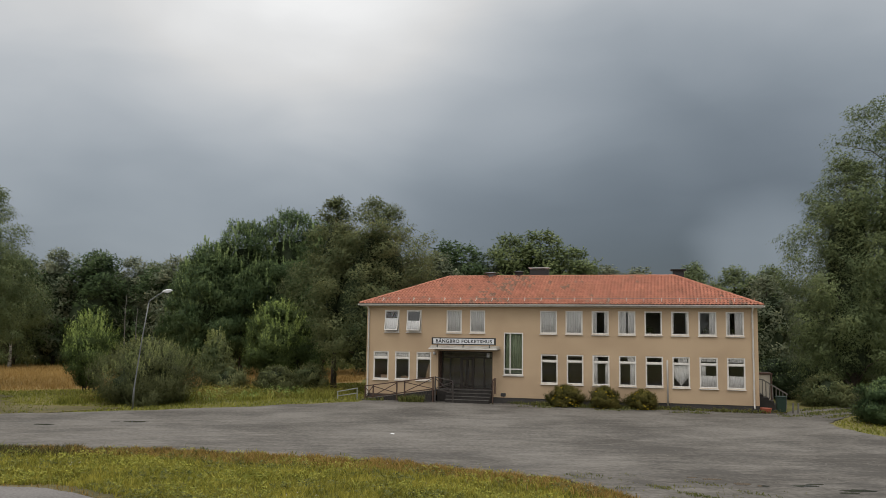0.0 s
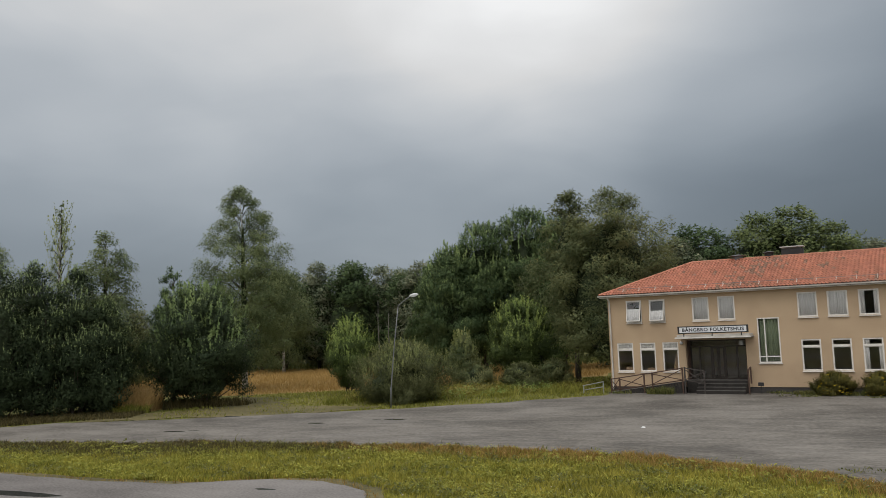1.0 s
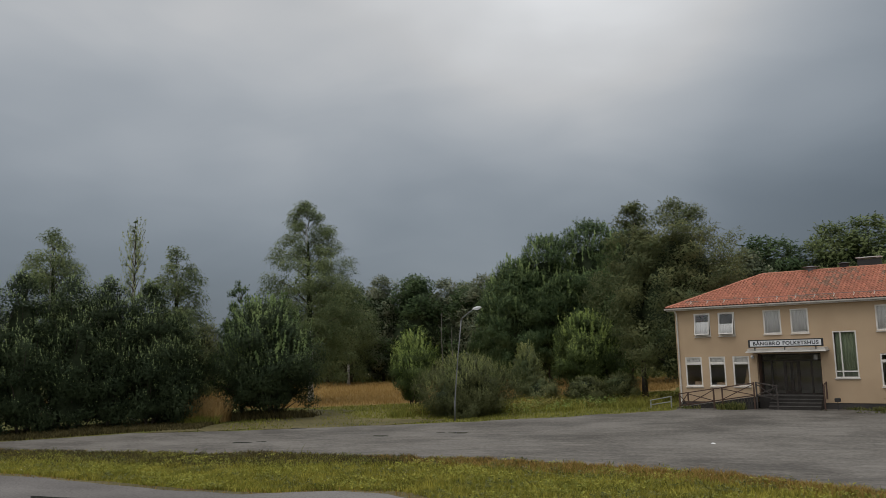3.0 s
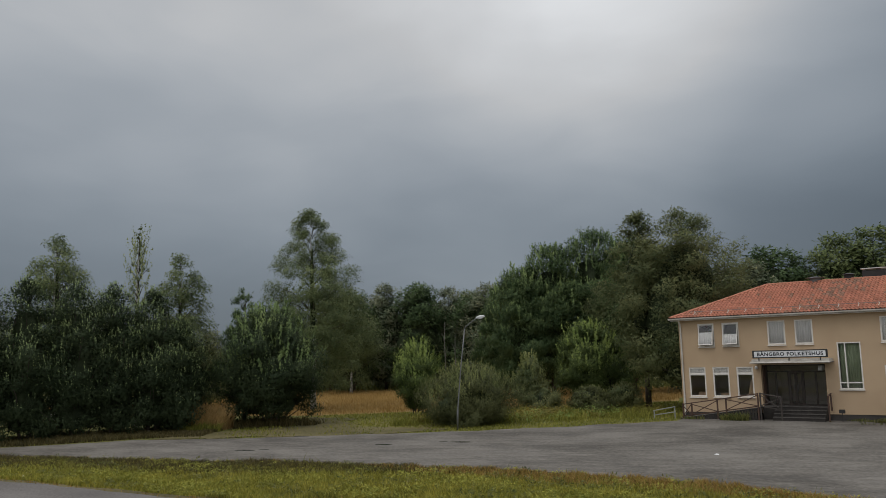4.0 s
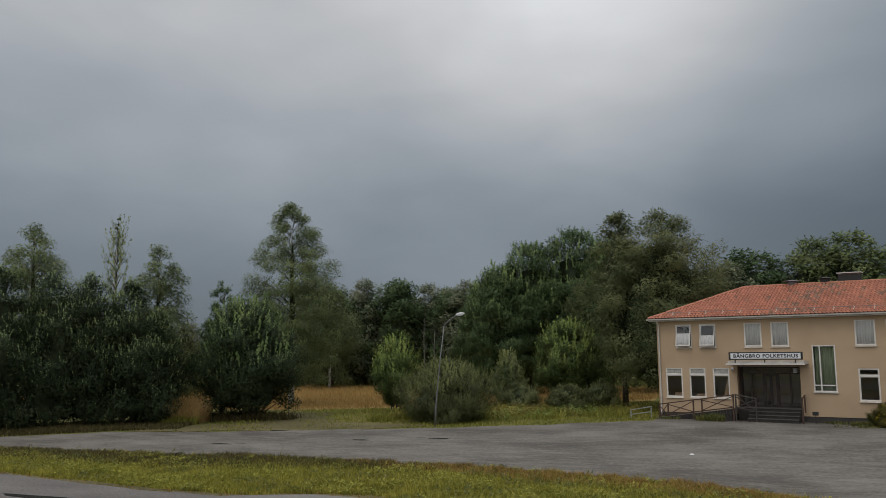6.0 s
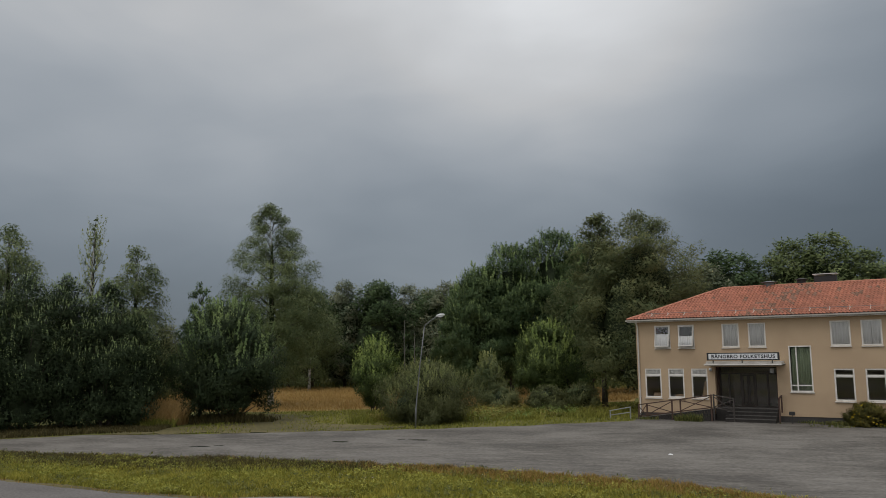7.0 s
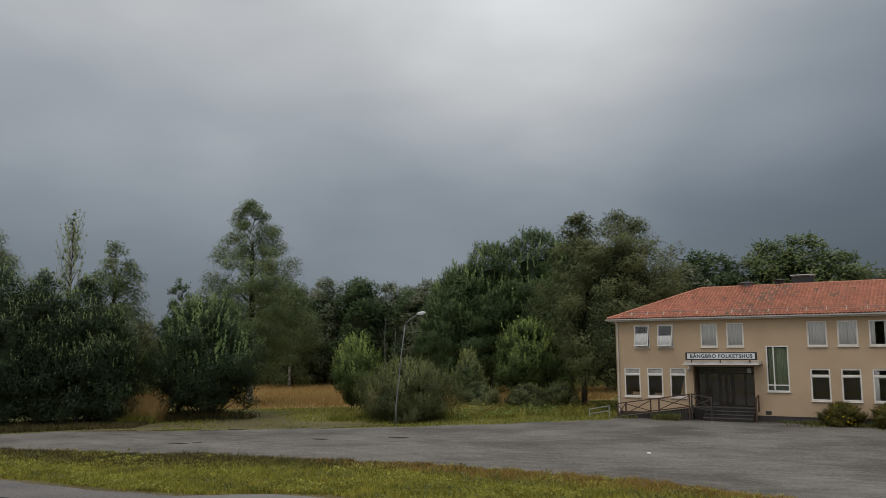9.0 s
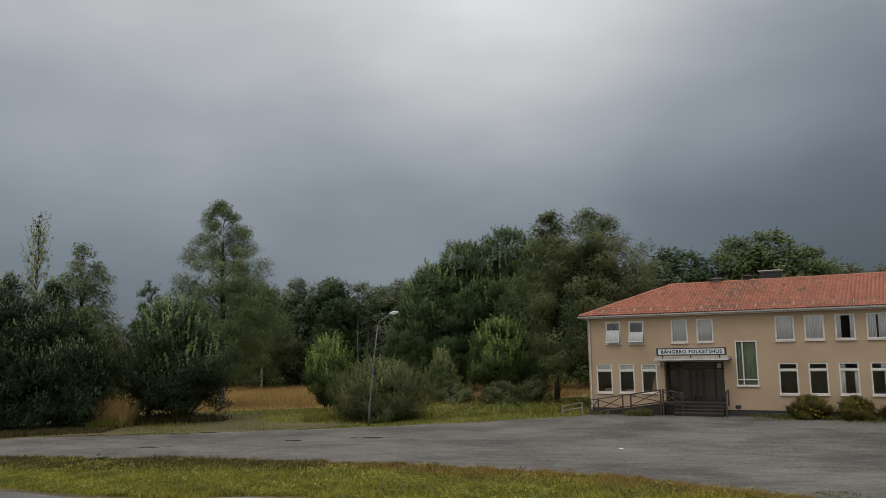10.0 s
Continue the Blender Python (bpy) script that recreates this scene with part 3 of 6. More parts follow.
def tree(name, x, y, height, radius, seed, leaf, label, category="tree", bark="bark", shape="round", base=0.12, clumps=150, leaves=70, size=0.3,
         droop=0.0, stems=1, clump=0.75, spread=0.0, sx=1.0, lumps=0.22, slim=0.7, spiky=0.0, group="", fill=0.55, shoot=1.0, heart=0.46, tips=0.75, limbs=46, wands=0, wand=1.0, young_leaf=None):
    """Tapered stems, limbs to the crown's clumps, and a crown of many small leaf sprays."""
    rng = np.random.default_rng(seed)
    root = thing(name, pose(x, y, 0), label, category, group)
    size, leaves = size * 0.53, leaves * 2.2
    z0 = base * height
    ch = height - z0
    f = rng.uniform(0, 1, clumps) ** 0.9
    az = rng.uniform(0, 2 * np.pi, clumps)
    ph = rng.uniform(0, 2 * np.pi, 4)
    bulge = lambda az, f: 1 + lumps * (np.sin(2 * az + ph[0] + 5 * f) + 0.8 * np.sin(3 * az + ph[1] - 9 * f) + 0.6 * np.sin(5 * az + ph[2] + 14 * f)) / 1.6
    lump = bulge(az, f)
    q = rng.uniform(0, 1, clumps) ** 0.5
    rr = radius * profile(shape, f) * lump * (fill * q + (1 - fill)) * np.where(rng.uniform(size=clumps) < 0.16, rng.uniform(0.2, 0.7, clumps), 1)
    cs = clump * radius ** 0.5 * (0.45 + 0.55 * profile(shape, f))
    cz = z0 + f * np.maximum(ch - cs * 0.55, 0.3 * ch)
    cc = np.stack([np.cos(az) * rr * sx, np.sin(az) * rr, cz], 1)
    # stems and limbs
    wood = Shape()
    tr = 0.011 * height + 0.02
    for s in range(stems):
        a = 2 * math.pi * (s + rng.uniform(-0.2, 0.2)) / max(stems, 1)
        lean = 0 if stems == 1 else radius * (0.45 + spread)
        r0 = 0 if stems == 1 else 0.25
        top = 0.93 if stems == 1 else rng.uniform(0.6, 0.85)
        pts, rad = [], []
        for i in range(8):
            k = i / 7
            wob = 0.05 * height * 0.25 * math.sin(3 * k + s * 2 + seed)
            pts.append((math.cos(a) * (r0 + lean * k ** 0.8) * sx + wob * k, math.sin(a) * (r0 + lean * k ** 0.8) + wob * k * 0.6, -0.1 + height * top * k))
            rad.append(tr * (1 if stems == 1 else 0.55) * ((1 - k) ** 0.8 * (1 + 0.35 * max(0, 0.12 - k) / 0.12) + 0.06))
        part("trunk" if stems == 1 else "stem", Shape().tube(pts, rad, 9), M[bark], root, smooth=True)
    for i in rng.permutation(clumps)[:limbs]:
        c = cc[i]
        z = max(c[2] - (0.5 + 0.5 * math.hypot(c[0], c[1])), z0 * 0.5 + 0.1)
        k = z / height
        o = np.array([0, 0, z]) if stems == 1 else np.array([c[0] * 0.4, c[1] * 0.4, z])
        mid = (o + c) / 2 + np.array([0, 0, 0.12 * np.linalg.norm(c - o)])
        w = tr * 0.38 * (1 - 0.6 * k)
        wood.tube([o, mid, c], [w, w * 0.6, w * 0.2], 5)
    part("limb_frame", wood, M["bark"], root, smooth=True)["kind"] = "stuff"
    # leaves: a loose core in every clump, and shoots or hanging strands from its outside
    per = rng.poisson(leaves * 0.62 * (cs / cs.mean()) ** 2)
    idx = np.repeat(np.arange(clumps), per)
    n = len(idx)
    g = unit(rng.normal(size=(n, 3)))
    p = cc[idx] + g * (rng.uniform(0, 1, n) ** 0.34 * cs[idx])[:, None] * (1, 1, 0.72)
    outward = unit(cc * (1, 1, 0) + (0, 0, 0.35 * radius) + (cc - cc.mean(0)) * (0, 0, 0.5))
    f = unit(g * 0.7 + outward[idx] * 0.7 + (0, 0, 0.45) + rng.normal(size=(n, 3)) * 0.28)
    w = unit(rng.normal(size=(n, 3)) + (0, 0, 0.3 - droop))
    k = 8
    ns = rng.poisson(leaves * 0.48 / k * (cs / cs.mean()) ** 2)
    sid = np.repeat(np.arange(clumps), ns)
    m = len(sid)
    sg = unit(rng.normal(size=(m, 3)) + outward[sid] * 0.9 + (0, 0, 0.3 if spiky else 0.0))
    start = cc[sid] + sg * (cs[sid] * rng.uniform(0.45, 0.85, m))[:, None] * (1, 1, 0.75)
    long = (cs[sid] * rng.uniform(0.4, 1.0, m) * shoot * 0.8)[:, None]
    sd = unit(sg * (0.6 if spiky else 0.7) + (0, 0, spiky * 1.0 + 0.1) + rng.normal(size=(m, 3)) * 0.18)
    step = (np.arange(k) + 0.6)[None, :, None] / k
    sp = start[:, None] + sd[:, None] * long[:, None] * step - np.array([0, 0, 1.0]) * (droop * 1.7 * long)[:, None] * step ** 2
    sw = unit((sd[:, None] - np.array([0, 0, 1.0]) * droop * 3.0 * step + rng.normal(size=(m, k, 3)) * 0.5).reshape(-1, 3))
    sf = unit((np.repeat(sg[:, None] * 0.6 + outward[sid][:, None] * 0.5 + (0, 0, 0.5), k, 1) + rng.normal(size=(m, k, 3)) * 0.3).reshape(-1, 3))
    sp = sp.reshape(-1, 3)
    # hull for the close twigs in the crown's heart, dark to paint inner shade
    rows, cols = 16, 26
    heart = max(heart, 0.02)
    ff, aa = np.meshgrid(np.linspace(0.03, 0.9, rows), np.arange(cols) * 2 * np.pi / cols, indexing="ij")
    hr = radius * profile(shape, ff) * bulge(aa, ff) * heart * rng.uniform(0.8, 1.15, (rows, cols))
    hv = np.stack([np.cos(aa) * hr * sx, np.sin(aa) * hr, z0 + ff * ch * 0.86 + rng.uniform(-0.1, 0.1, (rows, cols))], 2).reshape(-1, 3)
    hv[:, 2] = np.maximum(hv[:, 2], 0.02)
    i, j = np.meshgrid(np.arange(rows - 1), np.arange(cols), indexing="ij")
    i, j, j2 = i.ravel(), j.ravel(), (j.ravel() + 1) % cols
    part("inner_shade_hull", array_mesh("inner_shade_hull", hv, np.stack([i * cols + j, i * cols + j2, (i + 1) * cols + j2, (i + 1) * cols + j], 1), M["heart"]), None, root)
    allp, allw, allf = np.concatenate([p, sp]), np.concatenate([w, sw]), np.concatenate([f, sf])
    tuft = np.concatenate([g, np.repeat(sg, k, 0)])
    sz = np.concatenate([np.full(n, size * 1.18), np.full(len(sp), size * 0.76)])
    ok = (allp[:, 2] > 0.04) & (allp[:, 2] < height * 1.04)
    # upward shoot tips, more of them higher up, get the top-lit leaf colour
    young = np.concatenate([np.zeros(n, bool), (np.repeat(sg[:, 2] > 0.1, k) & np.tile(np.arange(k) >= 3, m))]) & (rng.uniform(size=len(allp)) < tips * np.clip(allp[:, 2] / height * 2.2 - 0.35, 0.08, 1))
    if wands:
        # straight upright leafy wands that stand out of the upper crown
        wf, wa = rng.uniform(0.42, 0.98, wands), rng.uniform(0, 2 * np.pi, wands)
        wr = radius * profile(shape, wf) * bulge(wa, wf) * rng.uniform(0.55, 1.0, wands)
        wo = np.stack([np.cos(wa) * wr * sx, np.sin(wa) * wr, z0 + wf * ch * 0.94], 1)
        wd = unit(np.stack([np.cos(wa) * 0.3, np.sin(wa) * 0.3, np.ones(wands)], 1) + rng.normal(size=(wands, 3)) * 0.1)
        nl = 15
        st = np.linspace(0, 1, nl)[None, :, None] * (wand * rng.uniform(0.5, 1.25, wands))[:, None, None]
        wp = (wo[:, None] + wd[:, None] * st + rng.normal(size=(wands, nl, 3)) * 0.035).reshape(-1, 3)
        ww = unit((wd[:, None] + rng.normal(size=(wands, nl, 3)) * 0.4).reshape(-1, 3))
        wn = unit((np.repeat(np.stack([np.cos(wa), np.sin(wa), np.full(wands, 0.6)], 1)[:, None], nl, 1) + rng.normal(size=(wands, nl, 3)) * 0.4).reshape(-1, 3))
        allp, allw, allf = np.concatenate([allp, wp]), np.concatenate([allw, ww]), np.concatenate([allf, wn])
        sz, tuft = np.concatenate([sz, np.full(len(wp), size * 1.35)]), np.concatenate([tuft, wn])
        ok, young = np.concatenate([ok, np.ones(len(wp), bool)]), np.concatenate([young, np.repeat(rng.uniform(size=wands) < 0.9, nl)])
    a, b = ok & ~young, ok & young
    # the side of each clump and of the whole crown that a spray lies on
    middle = np.array([0, 0, z0 + 0.42 * ch])
    whole = unit((allp - middle) / (radius * sx, radius, 0.55 * ch))
    soft = unit(whole * 0.55 + tuft * 0.85 + (0, 0, 0.1) + rng.normal(size=allp.shape) * 0.12)
    part("crown", leaf_mesh("crown", allp[a], sz[a], M[leaf], rng, slim, allw[a], allf[a], soft[a]), None, root)
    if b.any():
        part("lit_young_growth", leaf_mesh("lit_young_growth", allp[b], sz[b], M[young_leaf or leaf + "_young"], rng, slim, allw[b], allf[b], soft[b]), None, root, "young shoot tips, lightened to carry the top light")["kind"] = "stuff"
    return root


# ---- ground ----
def edge_wobble(points, step, amount, seed):
    """A closed outline with small irregular bays."""
    out = []
    n = len(points)
    for i in range(n):
        p, q = Vector(points[i]), Vector(points[(i + 1) % n])
        k = max(1, int((q - p).length / step))
        for j in range(k):
            r = p.lerp(q, j / k)
            v = noise.noise_vector(Vector((r.x * 0.45, r.y * 0.45, seed))) * amount + noise.noise_vector(Vector((r.x * 1.7, r.y * 1.7, seed + 5))) * amount * 0.35
            out.append((r.x + v.x, r.y + v.y))
    return out


def sheet(name, outline, z, mat, label, category, step=0.5, amount=0.35, seed=1.0, thick=0.05):
    pts = edge_wobble(outline, step, amount, seed) if amount else outline
    bm = bmesh.new()
    top = [bm.verts.new((x, y, z)) for x, y in pts]
    low = [bm.verts.new((x, y, z - thick)) for x, y in pts]
    face = bm.faces.new(top)
    n = len(pts)
    for i in range(n):
        bm.faces.new((top[i], low[i], low[(i + 1) % n], top[(i + 1) % n]))
    face.normal_update()
    if face.normal.z < 0:
        face.normal_flip()
    bmesh.ops.triangulate(bm, faces=[face], ngon_method="EAR_CLIP")
    me = bpy.data.meshes.new(name)
    bm.to_mesh(me)
    bm.free()
    me.materials.append(mat)
    return tagged(new(name, me), label, category, kind="structure")


g = Shape()
cuts = [-3000, -1200, -500, -250, *range(-150, 151, 10), 250, 500, 1200, 3000]
g.add([(x, y, -0.05) for y in cuts for x in cuts], [(j * len(cuts) + i, j * len(cuts) + i + 1, (j + 1) * len(cuts) + i + 1, (j + 1) * len(cuts) + i) for j in range(len(cuts) - 1) for i in range(len(cuts) - 1)])
tagged(part("ground", g, M["ground"]), "rough green turf reaching to the woods", "ground", kind="structure")

YARD = [(-46, 34.5), (-37, 32.6), (-28.3, 33), (-21, 33.1), (-14.7, 33), (-9.7, 32.8), (-7.2, 32.0), (-3.8, 31.0), (-0.9, 30.2), (1.5, 29.0), (4, 27.1), (5.5, 24.6), (7, 21), (8, 14), (45, 14), (32, 30),
        (21.5, 38), (20.8, 42), (21.3, 46), (24, 49.5), (31, 55), (40, 60), (40, 64), (30, 59), (24, 54.5), (21.4, 51.6), (14, 53.0), (8, 54.8), (3, 56.6), (-5.0, 58.2), (-5.6, 55.6), (-11.4, 51.5), (-17.7, 47.8), (-25.4, 44.4), (-32.4, 42.0), (-36.3, 41.0), (-41.4, 36.6)]
yard = sheet("gravel_yard", YARD, 0.0, M["gravel"], "wet grey gravel yard with long tyre streaks", "yard", amount=0.45)
ASPHALT = [(-60, 33), (-45, 30.0), (-33, 26.6), (-25.1, 25.2), (-20, 24.2), (-16.6, 24.0), (-13.7, 25.0), (-11.8, 24.9), (-9.8, 23.6), (-9.0, 22.0), (-9.3, 19), (-6, 6), (-70, 6)]
sheet("asphalt_road", ASPHALT, 0.012, M["asphalt"], "worn pale asphalt road end with crumbled edge", "road", amount=0.25, seed=3.0)
SHOULDER = [(x + 0.42, y + 0.4) for x, y in ASPHALT]
sheet("road_shoulder", SHOULDER, -0.012, M["path"], "sandy brown shoulder along the asphalt edge", "shoulder", amount=0.5, seed=8.0, thick=0.03)
sheet("field", [(-75, 62), (-52, 58.5), (-36, 59.5), (-30, 62), (-22, 67), (-15, 72), (-8, 76), (-6, 98), (-75, 98)], -0.03, M["field_soil"], "ripe straw-coloured field before the woods", "field", amount=0.8, seed=4.0, step=1.5, thick=0.02)
sheet("dirt_track", [(-36, 41.4), (-25.2, 44.8), (-18.6, 48.9), (-21, 50.4), (-25.5, 50.5), (-28, 54), (-30.5, 57.8), (-34.5, 58.2), (-33, 54), (-31.5, 49.5), (-36.5, 44.5)], -0.015, M["path"], "trodden pale track through the grass", "track", amount=1.3, seed=5.0, thick=0.02)


# ---- the hall: x runs along the front, y into the building, z up, from the front's far corner ----
HOUSE = pose(-5.392, 58.346, 0, 0, 0, -14.893)
LENGTH, DEPTH, WALL_TOP, BASE = 26.03, 9.4, 6.52, 0.37
hall = thing("hall", HOUSE, "two-storey beige rendered hall with red tiled hip roof", "building")
UPPER = [(1.31, 2.40), (2.93, 4.02), (5.82, 6.91), (7.48, 8.55), (12.31, 13.44), (14.01, 15.14), (15.73, 16.84), (17.44, 18.55), (19.12, 20.22), (20.79, 21.88), (22.46, 23.57), (24.13, 25.22)]
LOWER = [(0.53, 1.66), (2.13, 3.21), (3.69, 4.76), (12.36, 13.49), (14.08, 15.18), (15.77, 16.87), (17.47, 18.57), (19.16, 20.26), (20.83, 21.91), (22.49, 23.60), (24.15, 25.24)]
UZ, LZ, STAIR, SZ = (4.68, 6.21), (1.37, 3.31), (9.87, 11.15), (1.90, 4.70)
DOOR, DZ = (5.25, 9.08), (0.80, 3.42)


def pierced(length, z0, z1, y0, y1, holes):
    """A wall with rectangular openings (x0, x1, z0, z1), reveals included."""
    xs = sorted({0, length, *[h[0] for h in holes], *[h[1] for h in holes]})
    zs = sorted({z0, z1, *[h[2] for h in holes], *[h[3] for h in holes]})
    solid = lambda i, k: 0 <= i < len(xs) - 1 and 0 <= k < len(zs) - 1 and not any(h[0] - 1e-6 < xs[i] < h[1] - 1e-6 and h[2] - 1e-6 < zs[k] < h[3] - 1e-6 for h in holes)
    s = Shape()
    for i in range(len(xs) - 1):
        for k in range(len(zs) - 1):
            if not solid(i, k):
                continue
            a, b, c, d = xs[i], xs[i + 1], zs[k], zs[k + 1]
            s.add([(a, y0, c), (b, y0, c), (b, y0, d), (a, y0, d)], [(0, 1, 2, 3)])
            s.add([(a, y1, c), (b, y1, c), (b, y1, d), (a, y1, d)], [(3, 2, 1, 0)])
            for di, dk, q in ((-1, 0, [(a, c), (a, d)]), (1, 0, [(b, d), (b, c)]), (0, -1, [(b, c), (a, c)]), (0, 1, [(a, d), (b, d)])):
                if not solid(i + di, k + dk):
                    (x0, w0), (x1, w1) = q
                    s.add([(x0, y0, w0), (x1, y0, w1), (x1, y1, w1), (x0, y1, w0)], [(3, 2, 1, 0)])
    return s


holes = [(a, b, *UZ) for a, b in UPPER] + [(a, b, *LZ) for a, b in LOWER] + [(*STAIR, *SZ), (DOOR[0], DOOR[1], BASE, DZ[1])]
part("front_wall", pierced(LENGTH, BASE, WALL_TOP, 0, 0.32, holes), M["render"], hall)
s = Shape().box((0, 0.32, BASE), (0.3, DEPTH, WALL_TOP))
part("side_wall", s, M["render"], hall)
part("side_wall", Shape().box((LENGTH - 0.3, 0.32, BASE), (LENGTH, DEPTH, WALL_TOP)), M["render_grey"], hall)
part("rear_wall", Shape().box((0.3, DEPTH - 0.3, BASE), (LENGTH - 0.3, DEPTH, WALL_TOP)), M["render"], hall)
pl = Shape().box((0.03, 0.03, -0.3), (DOOR[0], DEPTH - 0.03, BASE)).box((DOOR[1], 0.03, -0.3), (LENGTH - 0.03, DEPTH - 0.03, BASE)).box((DOOR[0], 1.0, -0.3), (DOOR[1], DEPTH - 0.03, BASE))
part("plinth", pl, M["plinth"], hall, "dark stained concrete plinth")
for z in (0.62, 3.62):
    part("floor_slab", Shape().box((0.3, 0.32 if z > 1 else 1.0, z), (LENGTH - 0.3, DEPTH - 0.3, z + 0.2)), M["inner"], hall)
part("upper_ceiling", Shape().box((0.3, 0.32, 6.38), (LENGTH - 0.3, DEPTH - 0.3, 6.5)), M["inner"], hall)
part("corridor_wall", Shape().box((0.3, 5.2, 0.82), (LENGTH - 0.3, 5.34, 3.62)).box((0.3, 5.2, 3.82), (LENGTH - 0.3, 5.34, 6.38)), M["inner"], hall)
for x in (5.0, 9.3, 11.6, 15.4, 18.8, 22.2):
    part("partition", Shape().box((x, 0.33, 0.82), (x + 0.12, 5.2, 3.62)).box((x, 0.33, 3.82), (x + 0.12, 5.2, 6.38)), M["inner"], hall)


def ring(x0, x1, z0, z1, w, y0, y1):
    """A rectangular frame of width w."""
    s = Shape()
    s.box((x0, y0, z0), (x1, y1, z0 + w)).box((x0, y0, z1 - w), (x1, y1, z1))
    s.box((x0, y0, z0 + w), (x0 + w, y1, z1 - w)).box((x1 - w, y0, z0 + w), (x1, y1, z1 - w))
    return s


def drape(x0, x1, z0, z1, y, seed, tip=None):
    """A hanging cloth with folds; tip gives the height of a pointed lower hem."""
    n = max(6, int((x1 - x0) / 0.03))
    vs, fs = [], []
    for i in range(n + 1):
        k = i / n
        x = x0 + (x1 - x0) * k
        yy = y + 0.022 * math.sin(k * (x1 - x0) * 42 + seed) + 0.012 * math.sin(k * 23 + seed * 3)
        low = z0 if tip is None else tip + (z0 - tip) * abs(2 * k - 1)
        vs += [(x, yy, low), (x, yy * 0.6 + y * 0.4, z1), (x, yy + 0.008, low), (x, yy * 0.6 + y * 0.4 + 0.008, z1)]
    for i in range(n):
        a = i * 4
        fs += [(a, a + 4, a + 5, a + 1), (a + 2, a + 3, a + 7, a + 6), (a, a + 2, a + 6, a + 4)]
    return Shape().add(vs, fs)


def window(x, z, label, transom=0.0, curtains=(), tilt=0.0):
    """White timber window: casing, sash, panes, transom bar and sill; curtains are (share from, share to, z from, z to, tip)."""
    (x0, x1), (z0, z1) = x, z
    w = part("window", ring(x0 + 0.002, x1 - 0.002, z0 + 0.002, z1 - 0.002, 0.07, 0.02, 0.13), M["white"], hall, label)
    part("sill", Shape().add([(x0 - 0.03, -0.10, z0 - 0.045), (x1 + 0.03, -0.10, z0 - 0.045), (x1 + 0.03, 0.02, z0 - 0.01), (x0 - 0.03, 0.02, z0 - 0.01),
                              (x0 - 0.03, -0.10, z0 - 0.075), (x1 + 0.03, -0.10, z0 - 0.075), (x1 + 0.03, 0.02, z0 - 0.075), (x0 - 0.03, 0.02, z0 - 0.075)],
                             [(0, 1, 2, 3), (7, 6, 5, 4), (4, 5, 1, 0), (5, 6, 2, 1), (7, 4, 0, 3), (6, 7, 3, 2)]), M["steel_white"], w)
    a, b, c, d = x0 + 0.06, x1 - 0.06, z0 + 0.06, z1 - 0.06
    m = Matrix.Identity(4)
    if tilt:
        m = Matrix.Translation((0, 0.05, d)) @ pose(0, 0, 0, -tilt) @ Matrix.Translation((0, -0.05, -d))
    if transom:
        t = z0 + transom * (z1 - z0)
        part("transom", Shape().box((a, 0.01, t - 0.055), (b, 0.12, t + 0.055)), M["white"], w, bevel=0.01)
        bays = [(c, t - 0.055), (t + 0.055, d)]
    else:
        bays = [(c, d)]
    for lo, hi in bays:
        part("sash", ring(a, b, lo, hi, 0.06 if tilt else 0.03, 0.03, 0.08), M["white"], w, m=m)
        p = part("pane", Shape().box((a + 0.03, 0.047, lo + 0.03), (b - 0.03, 0.053, hi - 0.03)), M["glass"], w, m=m)
        p.visible_shadow = False
    for i, (k0, k1, h0, h1, tip) in enumerate(curtains):
        xa, xb = a + (b - a) * k0, a + (b - a) * k1
        part("curtain", drape(xa, xb, c + (d - c) * h0, c + (d - c) * h1, 0.115, x0 * 3 + i, None if tip is None else c + (d - c) * tip), M["curtain"], w, "pale cloth curtain", smooth=True, m=m @ Matrix.Translation((0, -0.03, 0)) if tilt else None)
    return w


FULL = [(0, 1, 0, 1, None)]
# on the two tilted sashes the pale blind also imitates the sky's reflection
REFLECTION_BLIND = [(0, 1, 0.05, 0.62, None)]
upper_cloth = [REFLECTION_BLIND, [(0, 1, 0.05, 0.5, None)], FULL, FULL, FULL, [(0, 0.48, 0, 1, None), (0.5, 1, 0, 1, None)], [(0, 0.27, 0, 1, None), (0.76, 1, 0, 1, None)], [(0, 0.46, 0, 1, None), (0.56, 1, 0, 1, None)],
               [], [(0.86, 1, 0, 1, None), (0, 0.1, 0, 1, None)], [(0.62, 1, 0, 1, None), (0, 0.07, 0, 1, None)], [(0, 0.2, 0, 1, None), (0.5, 1, 0, 1, None)]]
for i, x in enumerate(UPPER):
    text = "white top-hung window tilted open" if i < 2 else "white window with drawn pale curtains" if i in (2, 3, 4, 5) else "white window with parted pale curtains" if i != 8 else "white window without curtains"
    window(x, UZ, text, 0.0, upper_cloth[i], 14 if i < 2 else 0)
lower_cloth = [[(0, 1, 0.8, 1, None)], [(0, 1, 0.8, 1, None)], [(0, 1, 0.8, 1, None)], [], [], [(0, 0.26, 0, 0.74, None), (0.78, 1, 0, 0.74, None), (0.05, 0.3, 0.8, 1, None)], [(0.66, 1, 0.02, 0.74, None), (0.5, 0.95, 0.8, 1, None)], [],
               [(0, 1, 0.34, 0.72, 0.03), (0.3, 0.9, 0.8, 1, None)], [(0, 1, 0.02, 0.4, None), (0, 0.32, 0.4, 0.74, None), (0, 1, 0.88, 1, None)], [(0, 1, 0.02, 0.4, None), (0, 1, 0.86, 1, None)]]
